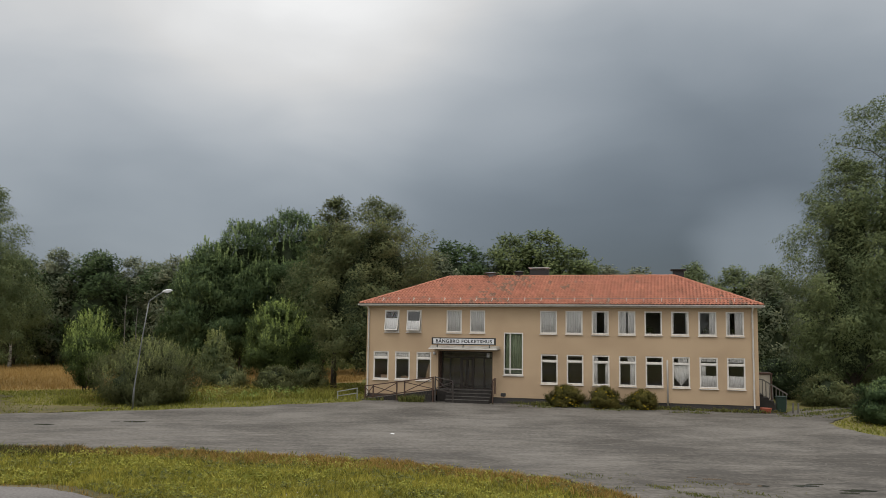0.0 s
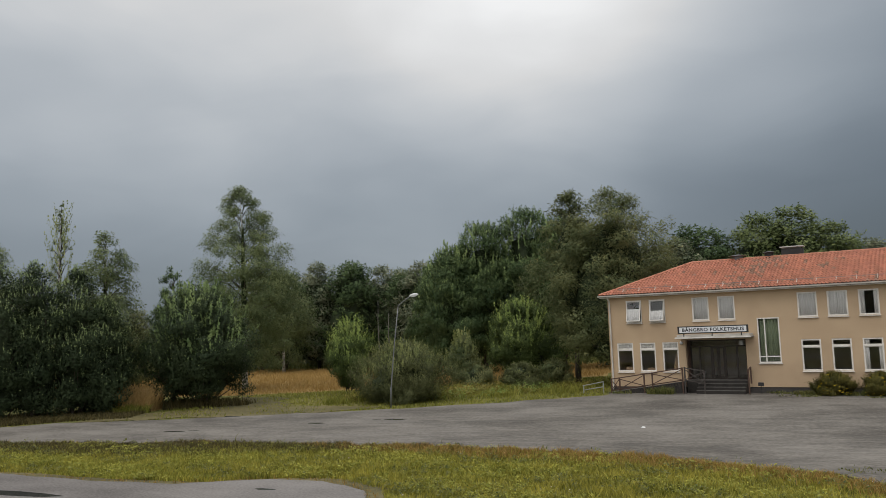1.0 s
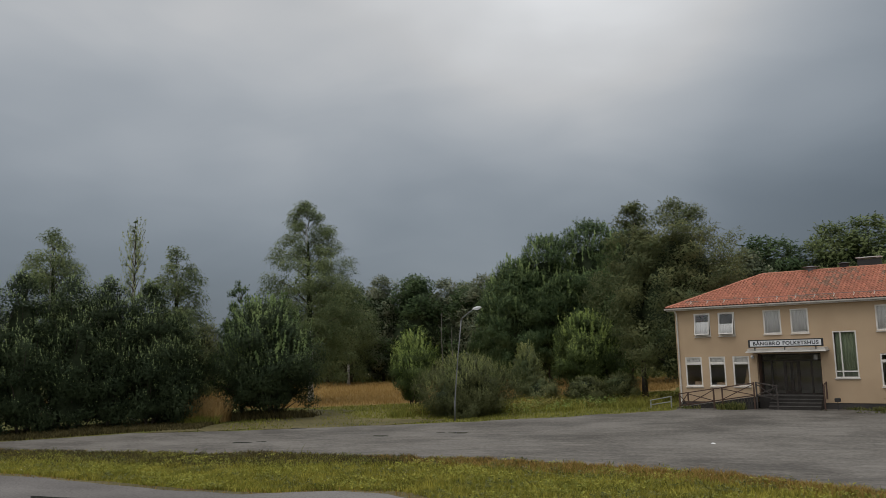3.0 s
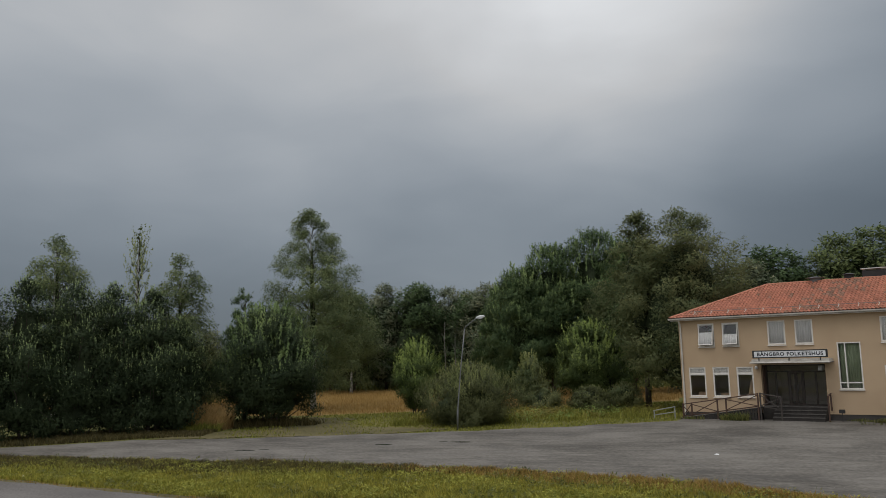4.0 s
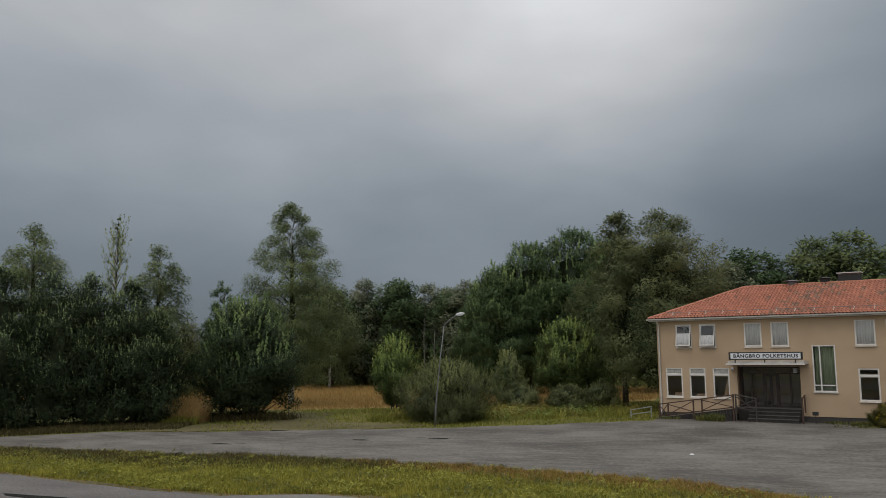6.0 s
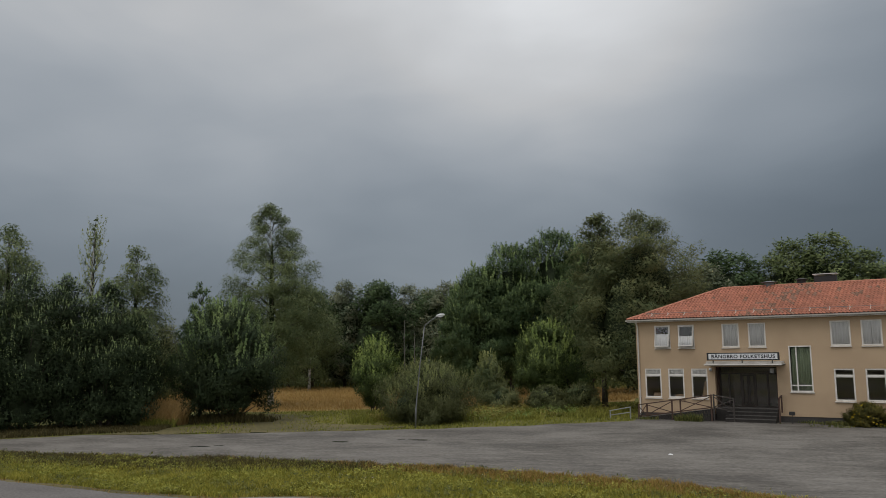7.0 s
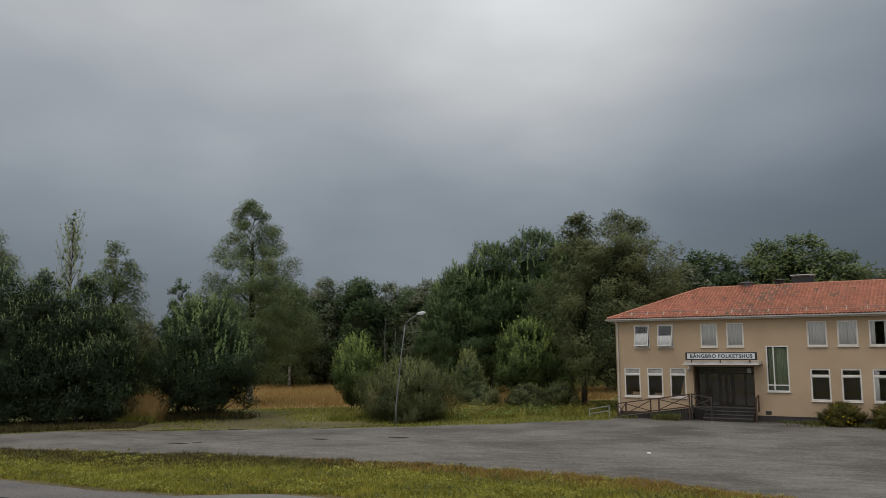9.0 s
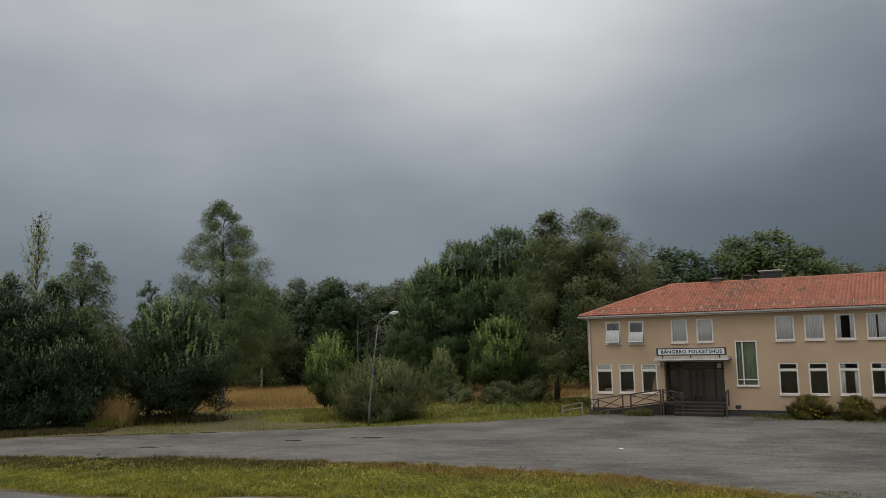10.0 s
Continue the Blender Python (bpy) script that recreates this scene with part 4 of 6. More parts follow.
for i, x in enumerate(LOWER):
    text = {8: "white window with a pointed hanging cloth", 9: "white window with short cafe curtains", 10: "white window with short cafe curtains"}.get(i, "tall white window with a transom bar")
    window(x, LZ, text, 0.77, lower_cloth[i])

# tall stair window with a slim side light and a low bar
w = part("stair_window", ring(STAIR[0] - 0.02, STAIR[1] + 0.02, SZ[0] - 0.02, SZ[1] + 0.02, 0.07, -0.012, 0.12), M["white"], hall, "tall white stair window with green curtain")
part("mullion", Shape().box((10.25, -0.01, 1.95), (10.32, 0.1, 4.65)), M["white"], w)
part("cross_bar", Shape().box((9.92, -0.012, 2.24), (10.25, 0.1, 2.31)).box((10.32, -0.012, 2.24), (11.1, 0.1, 2.31)), M["white"], w)
part("sill", Shape().box((9.8, -0.1, 1.80), (11.22, 0.02, 1.875)), M["steel_white"], w, bevel=0.01)
for a, b, c, d in ((9.92, 10.25, 2.31, 4.65), (9.92, 10.25, 1.95, 2.24), (10.32, 11.1, 2.31, 4.65), (10.32, 11.1, 1.95, 2.24)):
    part("pane", Shape().box((a, 0.057, c), (b, 0.063, d)), M["glass"], w).visible_shadow = False
part("curtain", drape(9.95, 11.08, 1.97, 4.6, 0.2, 2.0), M["curtain_green"], w, "faded green curtain", smooth=True)

# ---- roof ----
X0, X1, Y0, Y1, EZ, RY, RZ = -0.42, 26.32, -0.45, 9.85, 6.62, 4.70, 8.80
RX0, RX1 = X0 + 5.2, X1 - 5.2
deck = Shape().add([(X0, Y0, EZ), (X1, Y0, EZ), (X1, Y1, EZ), (X0, Y1, EZ), (RX0, RY, RZ), (RX1, RY, RZ), (X0, Y0, EZ - 0.12), (X1, Y0, EZ - 0.12), (X1, Y1, EZ - 0.12), (X0, Y1, EZ - 0.12)],
                   [(0, 1, 5, 4), (1, 2, 5), (2, 3, 4, 5), (3, 0, 4), (9, 8, 7, 6), (6, 7, 1, 0), (7, 8, 2, 1), (8, 9, 3, 2), (9, 6, 0, 3)])
roof = part("roof", deck, M["deck"], hall, "red clay pantile hip roof with mossy streaks")
part("soffit", Shape().box((X0 + 0.02, Y0 + 0.02, EZ - 0.16), (X1 - 0.02, 0.0, EZ - 0.124)).box((X0 + 0.02, 0.0, EZ - 0.16), (0.0, Y1 - 0.02, EZ - 0.124)).box((LENGTH, 0.0, EZ - 0.16), (X1 - 0.02, Y1 - 0.02, EZ - 0.124)), M["white"], hall)


def pantiles(p0, p1, q0, q1, seed):
    """Overlapping S-shaped tiles on the slope with eaves p0-p1 and ridge q0-q1, course by course."""
    p0, p1, q0, q1 = map(Vector, (p0, p1, q0, q1))
    along = (p1 - p0).normalized()
    up = ((q0 - p0) - along * (q0 - p0).dot(along)).normalized()
    out = along.cross(up)
    rise = (q0 - p0).dot(up)
    l0, l1 = (q0 - p0).dot(along) / rise, ((p1 - p0).length - (q1 - p0).dot(along)) / rise
    width, courses = 0.225, int(round(rise / 0.36))
    step = rise / courses
    wave = [(0, 0.0), (0.2, 0.055), (0.42, 0.075), (0.62, 0.03), (0.8, -0.012), (1.06, 0.006)]
    rng = np.random.default_rng(seed)
    new_t, old_t = Shape(), Shape()
    for c in range(courses):
        a, b = c * step, (c + 1) * step + 0.05
        left, right = l0 * (a + step * 0.5), (p1 - p0).length - l1 * (a + step * 0.5)
        n0 = int(left / width)
        for k in range(n0, int(right / width) + 1):
            x = k * width
            if x + width < left or x > right:
                continue
            lift, slip, yaw = 0.055 + rng.uniform(-0.006, 0.008), rng.uniform(-0.012, 0.012), rng.uniform(-0.008, 0.008)
            vs = []
            for u, h in wave:
                xa = min(max(x + u * width, left - 0.06), right + 0.06)
                for v, extra in ((a + slip, lift), (b + slip, 0.008)):
                    vs.append(p0 + along * (xa + yaw * (v - a)) + up * v + out * (h + extra))
            for u, h in (wave[0], wave[2], wave[5]):
                vs.append(p0 + along * min(max(x + u * width, left - 0.06), right + 0.06) + up * (a + slip) + out * (h + lift - 0.03))
            fs = [(2 * i, 2 * i + 2, 2 * i + 3, 2 * i + 1) for i in range(5)] + [(0, 12, 13, 4, 2), (4, 13, 14, 10, 8, 6)]
            pos = p0 + along * x + up * a
            moss = noise.noise(Vector((x * 0.45 + seed, a * 0.22, 3.0))) + 1.0 * math.exp(-((x - 9.2 - 0.3 * a) / 1.7) ** 2) * min(1.0, 0.5 + 0.14 * a) + 0.3 * (a < 0.8)
            (old_t if 0.8 * moss + rng.normal() * 0.34 > 0.82 else new_t).add(vs, fs)
    return new_t, old_t


front = pantiles((X0, Y0, EZ), (X1, Y0, EZ), (RX0, RY, RZ), (RX1, RY, RZ), 5)
west = pantiles((X0, Y1, EZ), (X0, Y0, EZ), (RX0, RY, RZ), (RX0, RY, RZ), 6)
east = pantiles((X1, Y0, EZ), (X1, Y1, EZ), (RX1, RY, RZ), (RX1, RY, RZ), 7)
back = pantiles((X1, Y1, EZ), (X0, Y1, EZ), (RX1, RY, RZ), (RX0, RY, RZ), 8)
for pair in (front, west, east, back):
    for s, mat in zip(pair, (M["tile"], M["tile_old"])):
        if s.v:
            tagged(part("roof_tiles", s, mat, roof), kind="stuff")


def ridge_tiles(p, q, seed):
    p, q = Vector(p), Vector(q)
    n = int((q - p).length / 0.36)
    rng = random.Random(seed)
    mesh = Shape()
    d = (q - p).normalized()
    s = d.cross(Vector((0, 0, 1))).normalized()
    u = s.cross(d)
    vs = []
    for e, r in ((0.0, 0.125), (0.41, 0.105)):
        for k in range(7):
            a = math.pi * k / 6
            vs.append((math.cos(a) * r, e, math.sin(a) * r * 0.8))
    mesh.add(vs, [(k, k + 1, k + 8, k + 7) for k in range(6)] + [(6, 5, 4, 3, 2, 1, 0)])
    me = mesh.mesh("ridge_tile", M["tile"])
    for i in range(n):
        o = p + d * (i * (q - p).length / n)
        m = Matrix((s, d, u)).transposed().to_4x4()
        part("ridge_tile", me, None, roof, m=Matrix.Translation(o + Vector((0, 0, 0.04 + rng.uniform(-0.006, 0.006)))) @ m)


# snow guard along the front eaves: brackets and a thin rail
slope = Vector((0, RY - Y0, RZ - EZ)).normalized()
lift = Vector((0, -slope.z, slope.y))
guard = part("snow_guard", Shape().tube([Vector((X0 + 1.2, Y0, EZ)) + slope * 0.62 + lift * 0.2, Vector((X1 - 1.2, Y0, EZ)) + slope * 0.62 + lift * 0.2], [0.014, 0.014], 6), M["galv"], roof, "thin galvanised snow rail")
bracket = Shape().beam(slope * 0.3 + lift * 0.12, slope * 0.86 + lift * 0.1, 0.035, 0.02).beam(slope * 0.6 + lift * 0.08, slope * 0.62 + lift * 0.26, 0.035, 0.02).mesh("bracket", M["steel_white"])
for i in range(22):
    part("bracket", bracket, None, guard, m=Matrix.Translation((X0 + 1.6 + 1.12 * i, Y0, EZ)))

ridge_tiles((RX0, RY, RZ), (RX1, RY, RZ), 1)
for i, (p, q) in enumerate((((X0, Y0, EZ), (RX0, RY, RZ)), ((X1, Y0, EZ), (RX1, RY, RZ)), ((X0, Y1, EZ), (RX0, RY, RZ)), ((X1, Y1, EZ), (RX1, RY, RZ)))):
    ridge_tiles(p, q, 2 + i)
slope = (RZ - EZ) / (RY - Y0)
for i in range(13):
    x = 1.3 + i * 2.05
    y = Y0 + 0.62
    part("snow_hook", Shape().beam((x, y, EZ + 0.62 * slope), (x, y - 0.02, EZ + 0.62 * slope + 0.2), 0.045, 0.05).beam((x, y - 0.02, EZ + 0.62 * slope + 0.18), (x, y + 0.3, EZ + 0.92 * slope + 0.08), 0.04, 0.03), M["card"], roof)
gut = [(0, 0.06), (-0.01, 0.0), (-0.05, -0.045), (-0.1, -0.045), (-0.135, 0.0), (-0.14, 0.06), (-0.13, 0.06), (-0.1, -0.02), (-0.05, -0.02), (-0.02, 0.06)]


def gutter(p, q):
    p, q = Vector(p), Vector(q)
    d = (q - p).normalized()
    o = Vector((d.y, -d.x, 0))
    vs = [e + o * -a + Vector((0, 0, b)) for e in (p, q) for a, b in gut]
    n = len(gut)
    return Shape().add(vs, [(i, (i + 1) % n, n + (i + 1) % n, n + i) for i in range(n)] + [tuple(range(n - 1, -1, -1)), tuple(range(n, 2 * n))])


part("gutter", gutter((X0 - 0.02, Y0, EZ - 0.06), (X1 + 0.02, Y0, EZ - 0.06)), M["steel_white"], hall, "white sheet-metal gutter")
part("gutter", gutter((X0, Y1, EZ - 0.06), (X0, Y0 - 0.01, EZ - 0.06)), M["steel_white"], hall)
part("gutter", gutter((X1, Y0 - 0.01, EZ - 0.06), (X1, Y1, EZ - 0.06)), M["steel_white"], hall)
part("fascia", Shape().box((X0 + 0.005, Y0 + 0.002, EZ - 0.16), (X1 - 0.005, Y0 + 0.018, EZ - 0.05)), M["white"], hall)
for x, k in ((0.16, 1), (25.72, 1)):
    part("downpipe", Shape().tube([(x, -0.5, 6.56), (x, -0.42, 6.45), (x, -0.12, 6.2), (x, -0.09, 6.0), (x, -0.09, 0.5), (x, -0.12, 0.32), (x, -0.26, 0.22)], [0.055] * 7, 10), M["steel_white"], hall, "white sheet-metal downpipe", smooth=True)
    for z in (1.4, 3.6, 5.6):
        part("pipe_clip", Shape().box((x - 0.075, -0.16, z), (x + 0.075, 0.0, z + 0.04)), M["steel_white"], hall, bevel=0.008)
part("cable_cover", Shape().tube([(20.52, -0.07, 0.2), (20.52, -0.07, 3.0), (20.52, -0.05, 3.1)], [0.06, 0.06, 0.035], 10), M["steel_white"], hall, "white upright pipe on the wall", smooth=True)

# chimneys and vents
c = part("chimney", Shape().box((10.85, 4.85, 8.5), (12.2, 5.6, 9.38)), M["black_steel"], hall, "black sheet-metal chimney with wide cap", bevel=0.02)
part("chimney_cap", Shape().box((10.78, 4.75, 9.45), (12.27, 5.7, 9.5)).box((10.95, 4.9, 9.38), (11.05, 5.5, 9.45)).box((12.0, 4.9, 9.38), (12.1, 5.5, 9.45)), M["lamp_white"], c)
c = part("chimney", Shape().box((21.0, 4.85, 8.4), (21.75, 5.5, 9.22)), M["black_steel"], hall, "black sheet-metal chimney", bevel=0.02)
part("chimney_cap", Shape().box((20.85, 4.7, 9.22), (21.9, 5.65, 9.32)), M["black_steel"], c, bevel=0.02)
part("roof_vent", Shape().tube([(7.95, 4.9, 8.6), (7.95, 4.9, 9.06), (7.95, 4.9, 9.10), (7.95, 4.9, 9.18)], [0.34, 0.34, 0.62, 0.15], 14), M["galv"], hall, "low grey roof vent")
part("roof_vent", Shape().tube([(10.05, 4.9, 8.6), (10.05, 4.9, 9.14), (10.05, 4.9, 9.18), (10.05, 4.9, 9.26)], [0.3, 0.3, 0.46, 0.12], 14), M["black_steel"], hall, "low black roof vent")

# ---- entrance ----
for x in (DOOR[0] + 0.004, DOOR[1] - 0.09):
    part("porch_side", Shape().box((x, 0.322, 0.82), (x + 0.086, 1.0, DZ[1])), M["wood_brown"], hall)
part("porch_ceiling", Shape().box((DOOR[0] + 0.09, 0.322, DZ[1] - 0.02), (DOOR[1] - 0.09, 1.0, DZ[1] + 0.1)), M["inner"], hall)
ent = part("entrance", ring(DOOR[0] + 0.09, DOOR[1] - 0.09, 0.82, DZ[1] - 0.02, 0.09, 0.72, 0.82), M["bronze"], hall, "dark framed glazed entrance with double doors")
bars = [5.95, 6.72, 7.6, 8.35]
part("transom", Shape().box((DOOR[0] + 0.18, 0.725, 2.92), (DOOR[1] - 0.18, 0.815, 3.0)), M["bronze"], ent)
for x in bars:
    part("mullion", Shape().box((x - 0.05, 0.72, 0.91), (x + 0.05, 0.82, 2.92)), M["bronze"], ent)
edges = [DOOR[0] + 0.18, *bars, DOOR[1] - 0.18]
for a, b in zip(edges[:-1], edges[1:]):
    for c, d in ((0.92, 2.92), (3.0, 3.32)):
        part("pane", Shape().box((a, 0.765, c), (b, 0.772, d)), M["glass"], ent).visible_shadow = False
for a, b in ((6.77, 7.16), (7.17, 7.55)):
    leaf = part("door_leaf", ring(a, b, 0.92, 2.9, 0.08, 0.70, 0.765), M["bronze"], ent)
    part("door_handle", Shape().tube([(b - 0.1 if a < 7 else a + 0.1, 0.62, 1.75), (b - 0.1 if a < 7 else a + 0.1, 0.62, 2.15)], [0.016, 0.016], 8).box((b - 0.11 if a < 7 else a + 0.09, 0.62, 1.8), (b - 0.09 if a < 7 else a + 0.11, 0.7, 1.83)), M["galv"], leaf)
can = part("canopy", Shape().box((4.95, -1.3, 3.575), (9.64, 0.0, 3.66)), M["steel_white"], hall, "pale flat entrance canopy with metal edge", bevel=0.02)
part("canopy_edge", Shape().box((4.92, -1.335, 3.55), (9.67, -1.302, 3.60)), M["white"], can, bevel=0.008)
part("canopy_soffit", Shape().box((4.99, -1.28, 3.53), (9.6, -0.02, 3.572)), M["wood_grey"], can)
part("canopy_upstand", Shape().box((5.02, -1.16, 3.662), (9.57, -0.004, 3.79)), M["steel_white"], can, bevel=0.015)
for x in (5.5, 7.3, 9.1):
    part("sign_bracket", Shape().beam((x, -1.2, 3.68), (x, -1.2, 3.9), 0.05, 0.05).beam((x, -1.2, 3.84), (x, -0.75, 3.69), 0.04, 0.04), M["black_steel"], can)
sign = thing("sign_board", HOUSE @ pose(5.12, -1.24, 3.86), "long white sign board with black border", "sign")
part("board", Shape().box((0, 0, 0), (4.42, 0.09, 0.48)), M["black"], sign, "black sign box", bevel=0.012)
part("panel", Shape().box((0.12, -0.012, 0.07), (4.31, -0.001, 0.412)), M["sign_white"], sign, "white lettered panel")
font = bpy.data.curves.new("lettering", "FONT")
font.body, font.size, font.extrude, font.align_x, font.align_y, font.offset, font.space_character = "BÅNGBRO FOLKETSHUS", 0.30, 0.004, "CENTER", "BOTTOM_BASELINE", 0.0085, 1.14
words = new("lettering", font)
words_mesh = bpy.data.meshes.new_from_object(words.evaluated_get(bpy.context.evaluated_depsgraph_get()))
bpy.data.objects.remove(words)
words_mesh.name = "lettering"
words_mesh.materials.clear()
words_mesh.materials.append(M["sign_ink"])
wide = max(v.co.x for v in words_mesh.vertices) - min(v.co.x for v in words_mesh.vertices)
across = sorted({round(v.co.x, 4) for v in words_mesh.vertices})
gap = max(zip(across[:-1], across[1:]), key=lambda q: q[1] - q[0])
for keep_left in (True, False):
    bm = bmesh.new()
    bm.from_mesh(words_mesh)
    bmesh.ops.delete(bm, geom=[v for v in bm.verts if (v.co.x < sum(gap) / 2) != keep_left], context="VERTS")
    me = bpy.data.meshes.new("lettering")
    bm.to_mesh(me)
    bm.free()
    me.materials.append(M["sign_ink"])
    part("lettering", me, None, sign, "black capital letters", m=Matrix.Translation((2.23, -0.018, 0.14)) @ pose(0, 0, 0, 90) @ Matrix.Diagonal((3.86 / wide, 1, 1, 1)))
part("wall_lamp", Shape().tube([(5.0, 0.0, 3.25), (5.0, -0.1, 3.25), (5.0, -0.16, 3.2)], [0.06, 0.11, 0.09], 12), M["lamp_white"], hall, "small round white wall lamp", smooth=True)
part("meter_box", Shape().box((8.55, 0.58, 3.0), (8.8, 0.7, 3.3)), M["lamp_white"], hall, bevel=0.015)

steps = thing("entrance_steps", HOUSE @ pose(5.9, 0, 0), "dark concrete entrance steps with worn treads", "steps")
for i in range(4):
    h, y = 0.82 - i * 0.2, -0.30 - i * 0.26
    back_y = 0.98 if i == 0 else y + 0.26
    x0 = -0.62 if i == 0 else 0.15
    part("step", Shape().box((x0, y, -0.1), (3.16, back_y, h - 0.045)), M["step"], steps)
    part("tread", Shape().box((x0, y - 0.03, h - 0.045), (3.18, back_y - 0.002, h)), M["tread"], steps, bevel=0.008)


def handrail(name, a, b, posts, label, mat, height=0.88, cross=True, group=""):
    """Timber rail from a to b with posts, a lower rail and crossed braces."""
    r = thing(name, HOUSE, label, "railing", group)
    a, b = Vector(a), Vector(b)
    up = Vector((0, 0, height))
    for k in posts:
        p = a.lerp(b, k)
        part("post", Shape().beam((p.x, p.y, -0.15), p + up * (1.02 if k not in (0, 1) else 1.06), 0.09, 0.09), M[mat], r)
    part("top_rail", Shape().beam(a + up, b + up, 0.10, 0.07), M[mat], r)
    part("low_rail", Shape().beam(a + up * 0.12, b + up * 0.12, 0.045, 0.07), M[mat], r)
    if cross:
        for k, l in zip(posts[:-1], posts[1:]):
            if l - k < 0.12:
                continue
            p, q = a.lerp(b, k), a.lerp(b, l)
            part("brace", Shape().beam(p + up * 0.15 + Vector((0, -0.05, 0)), q + up * 0.92 + Vector((0, -0.05, 0)), 0.03, 0.055), M[mat], r)
            part("brace", Shape().beam(p + up * 0.92 + Vector((0, -0.085, 0)), q + up * 0.15 + Vector((0, -0.085, 0)), 0.03, 0.055), M[mat], r)
    return r


ramp = thing("ramp", HOUSE, "low dark timber wheelchair ramp along the wall", "ramp")
part("deck", Shape().add([(0.1, -0.95, 0.03), (5.25, -0.95, 0.78), (5.25, -0.05, 0.78), (0.1, -0.05, 0.03), (0.1, -0.95, -0.05), (5.25, -0.95, 0.7), (5.25, -0.05, 0.7), (0.1, -0.05, -0.05)],
                         [(0, 1, 2, 3), (7, 6, 5, 4), (4, 5, 1, 0), (5, 6, 2, 1), (6, 7, 3, 2), (7, 4, 0, 3)]), M["wood_grey"], ramp)
for i in range(28):
    x = 0.14 + i * 0.184
    z = 0.03 + (x - 0.1) * 0.1456
    part("skirt_board", Shape().box((x, -0.975 - 0.008 * (i % 3), -0.1), (x + 0.165, -0.952, z)), M["step"], ramp)
handrail("railing", (0.35, -1.02, 0.05), (5.2, -1.02, 0.76), (0, 0.12, 0.47, 0.585, 1.0), "brown timber ramp railing with crossed braces", "wood_brown")
handrail("railing", (5.35, -1.02, 0.76), (6.6, -1.05, 0.55), (0, 1.0), "dark weathered railing beside the steps", "wood_dark", 0.9)
r = thing("stair_rail", HOUSE, "short dark handrail at the steps", "railing")
part("post", Shape().beam((9.3, -0.95, 0), (9.3, -0.95, 1.5), 0.09, 0.09), M["wood_brown"], r)
part("post", Shape().beam((9.3, -0.2, 0.6), (9.3, -0.2, 1.62), 0.09, 0.09), M["wood_brown"], r)
part("top_rail", Shape().beam((9.3, -1.02, 1.5), (9.3, -0.12, 1.64), 0.09, 0.06), M["wood_brown"], r)
lan = thing("garden_lantern", HOUSE @ pose(9.98, -0.8, 0), "small black lantern on a stake", "lamp")
part("stake", Shape().tube([(0, 0, -0.1), (0, 0, 0.5)], [0.02, 0.02], 8), M["black_steel"], lan)
part("lantern_head", Shape().box((-0.16, -0.11, 0.5), (0.16, 0.11, 0.72)), M["black_steel"], lan, bevel=0.02)
rail = thing("grey_rail", HOUSE, "pale weathered rail beside the corner", "railing")
for x, y in ((-0.25, -1.0), (-1.55, -1.35)):
    part("post", Shape().beam((x, y, -0.1), (x, y, 0.75 if x > -1 else 0.5), 0.07, 0.07), M["wood_pale"], rail)
part("top_rail", Shape().beam((-0.2, -1.0, 0.76), (-1.6, -1.36, 0.5), 0.08, 0.06), M["wood_pale"], rail)
part("low_rail", Shape().beam((-0.2, -1.0, 0.42), (-1.6, -1.36, 0.2), 0.05, 0.06), M["wood_pale"], rail)

# things behind the panes
for x, wdt, h in ((0.95, 0.55, 0.3), (2.45, 0.7, 0.24)):
    b = thing("cardboard_box", HOUSE @ pose(x, 0.42, LZ[0] - 0.02), "brown cardboard box on the window sill", "box", "boxes on sills")
    part("carton", Shape().box((0, 0, 0), (wdt, 0.35, h)), M["card"], b, bevel=0.01)
    part("flap", Shape().box((0.0, -0.01, h), (wdt, 0.16, h + 0.012)), M["card"], b)
    part("shelf", Shape().box((-0.3, 0, -0.04), (wdt + 0.3, 0.45, -0.002)), M["inner"], b)
b = thing("leaning_board", HOUSE @ pose(4.3, 0.42, 0.83), "brown board leaning inside the window", "board")
part("panel", Shape().box((-0.2, 0, 0), (0.35, 0.03, 1.65), pose(0, 0, 0, 0, 12, 0)), M["card"], b)
for i, x in enumerate((19.42, 23.02, 24.62)):
    p = thing("potted_plant", HOUSE @ pose(x, 0.4, UZ[0] - 0.05), "pale potted plant on the window sill", "plant", "potted plants")
    part("pot", Shape().tube([(0, 0, 0), (0, 0, 0.2), (0, 0, 0.22)], [0.09, 0.13, 0.12], 12), M["pot"], p, smooth=True)
    part("shelf", Shape().box((-0.5, -0.08, -0.04), (0.5, 0.25, -0.002)), M["inner"], p)
    rng = np.random.default_rng(40 + i)
    q = rng.normal(size=(160, 3)) * (0.12, 0.1, 0.1) + (0, 0, 0.36)
    part("foliage", leaf_mesh("foliage", q, 0.12, M["leaf_willow"], rng), None, p)

# side stairs, bin and small annex at the far end
side = thing("side_stair", HOUSE @ pose(LENGTH, 0, 0), "dark side steps with pale picket railing", "stairs")
for i in range(5):
    part("step", Shape().box((0.05 + (4 - i) * 0.32, 1.3, -0.1), (0.05 + (5 - i) * 0.32, 2.6, 0.2 * (i + 1))), M["step"], side)
for i in range(9):
    x = 0.12 + i * 0.2
    z = max(0.05, 1.0 - max(0, x - 0.3) * 0.62)
    part("picket", Shape().beam((x, 1.2, z), (x, 1.2, z + 0.95), 0.05, 0.05), M["wood_grey"], side)
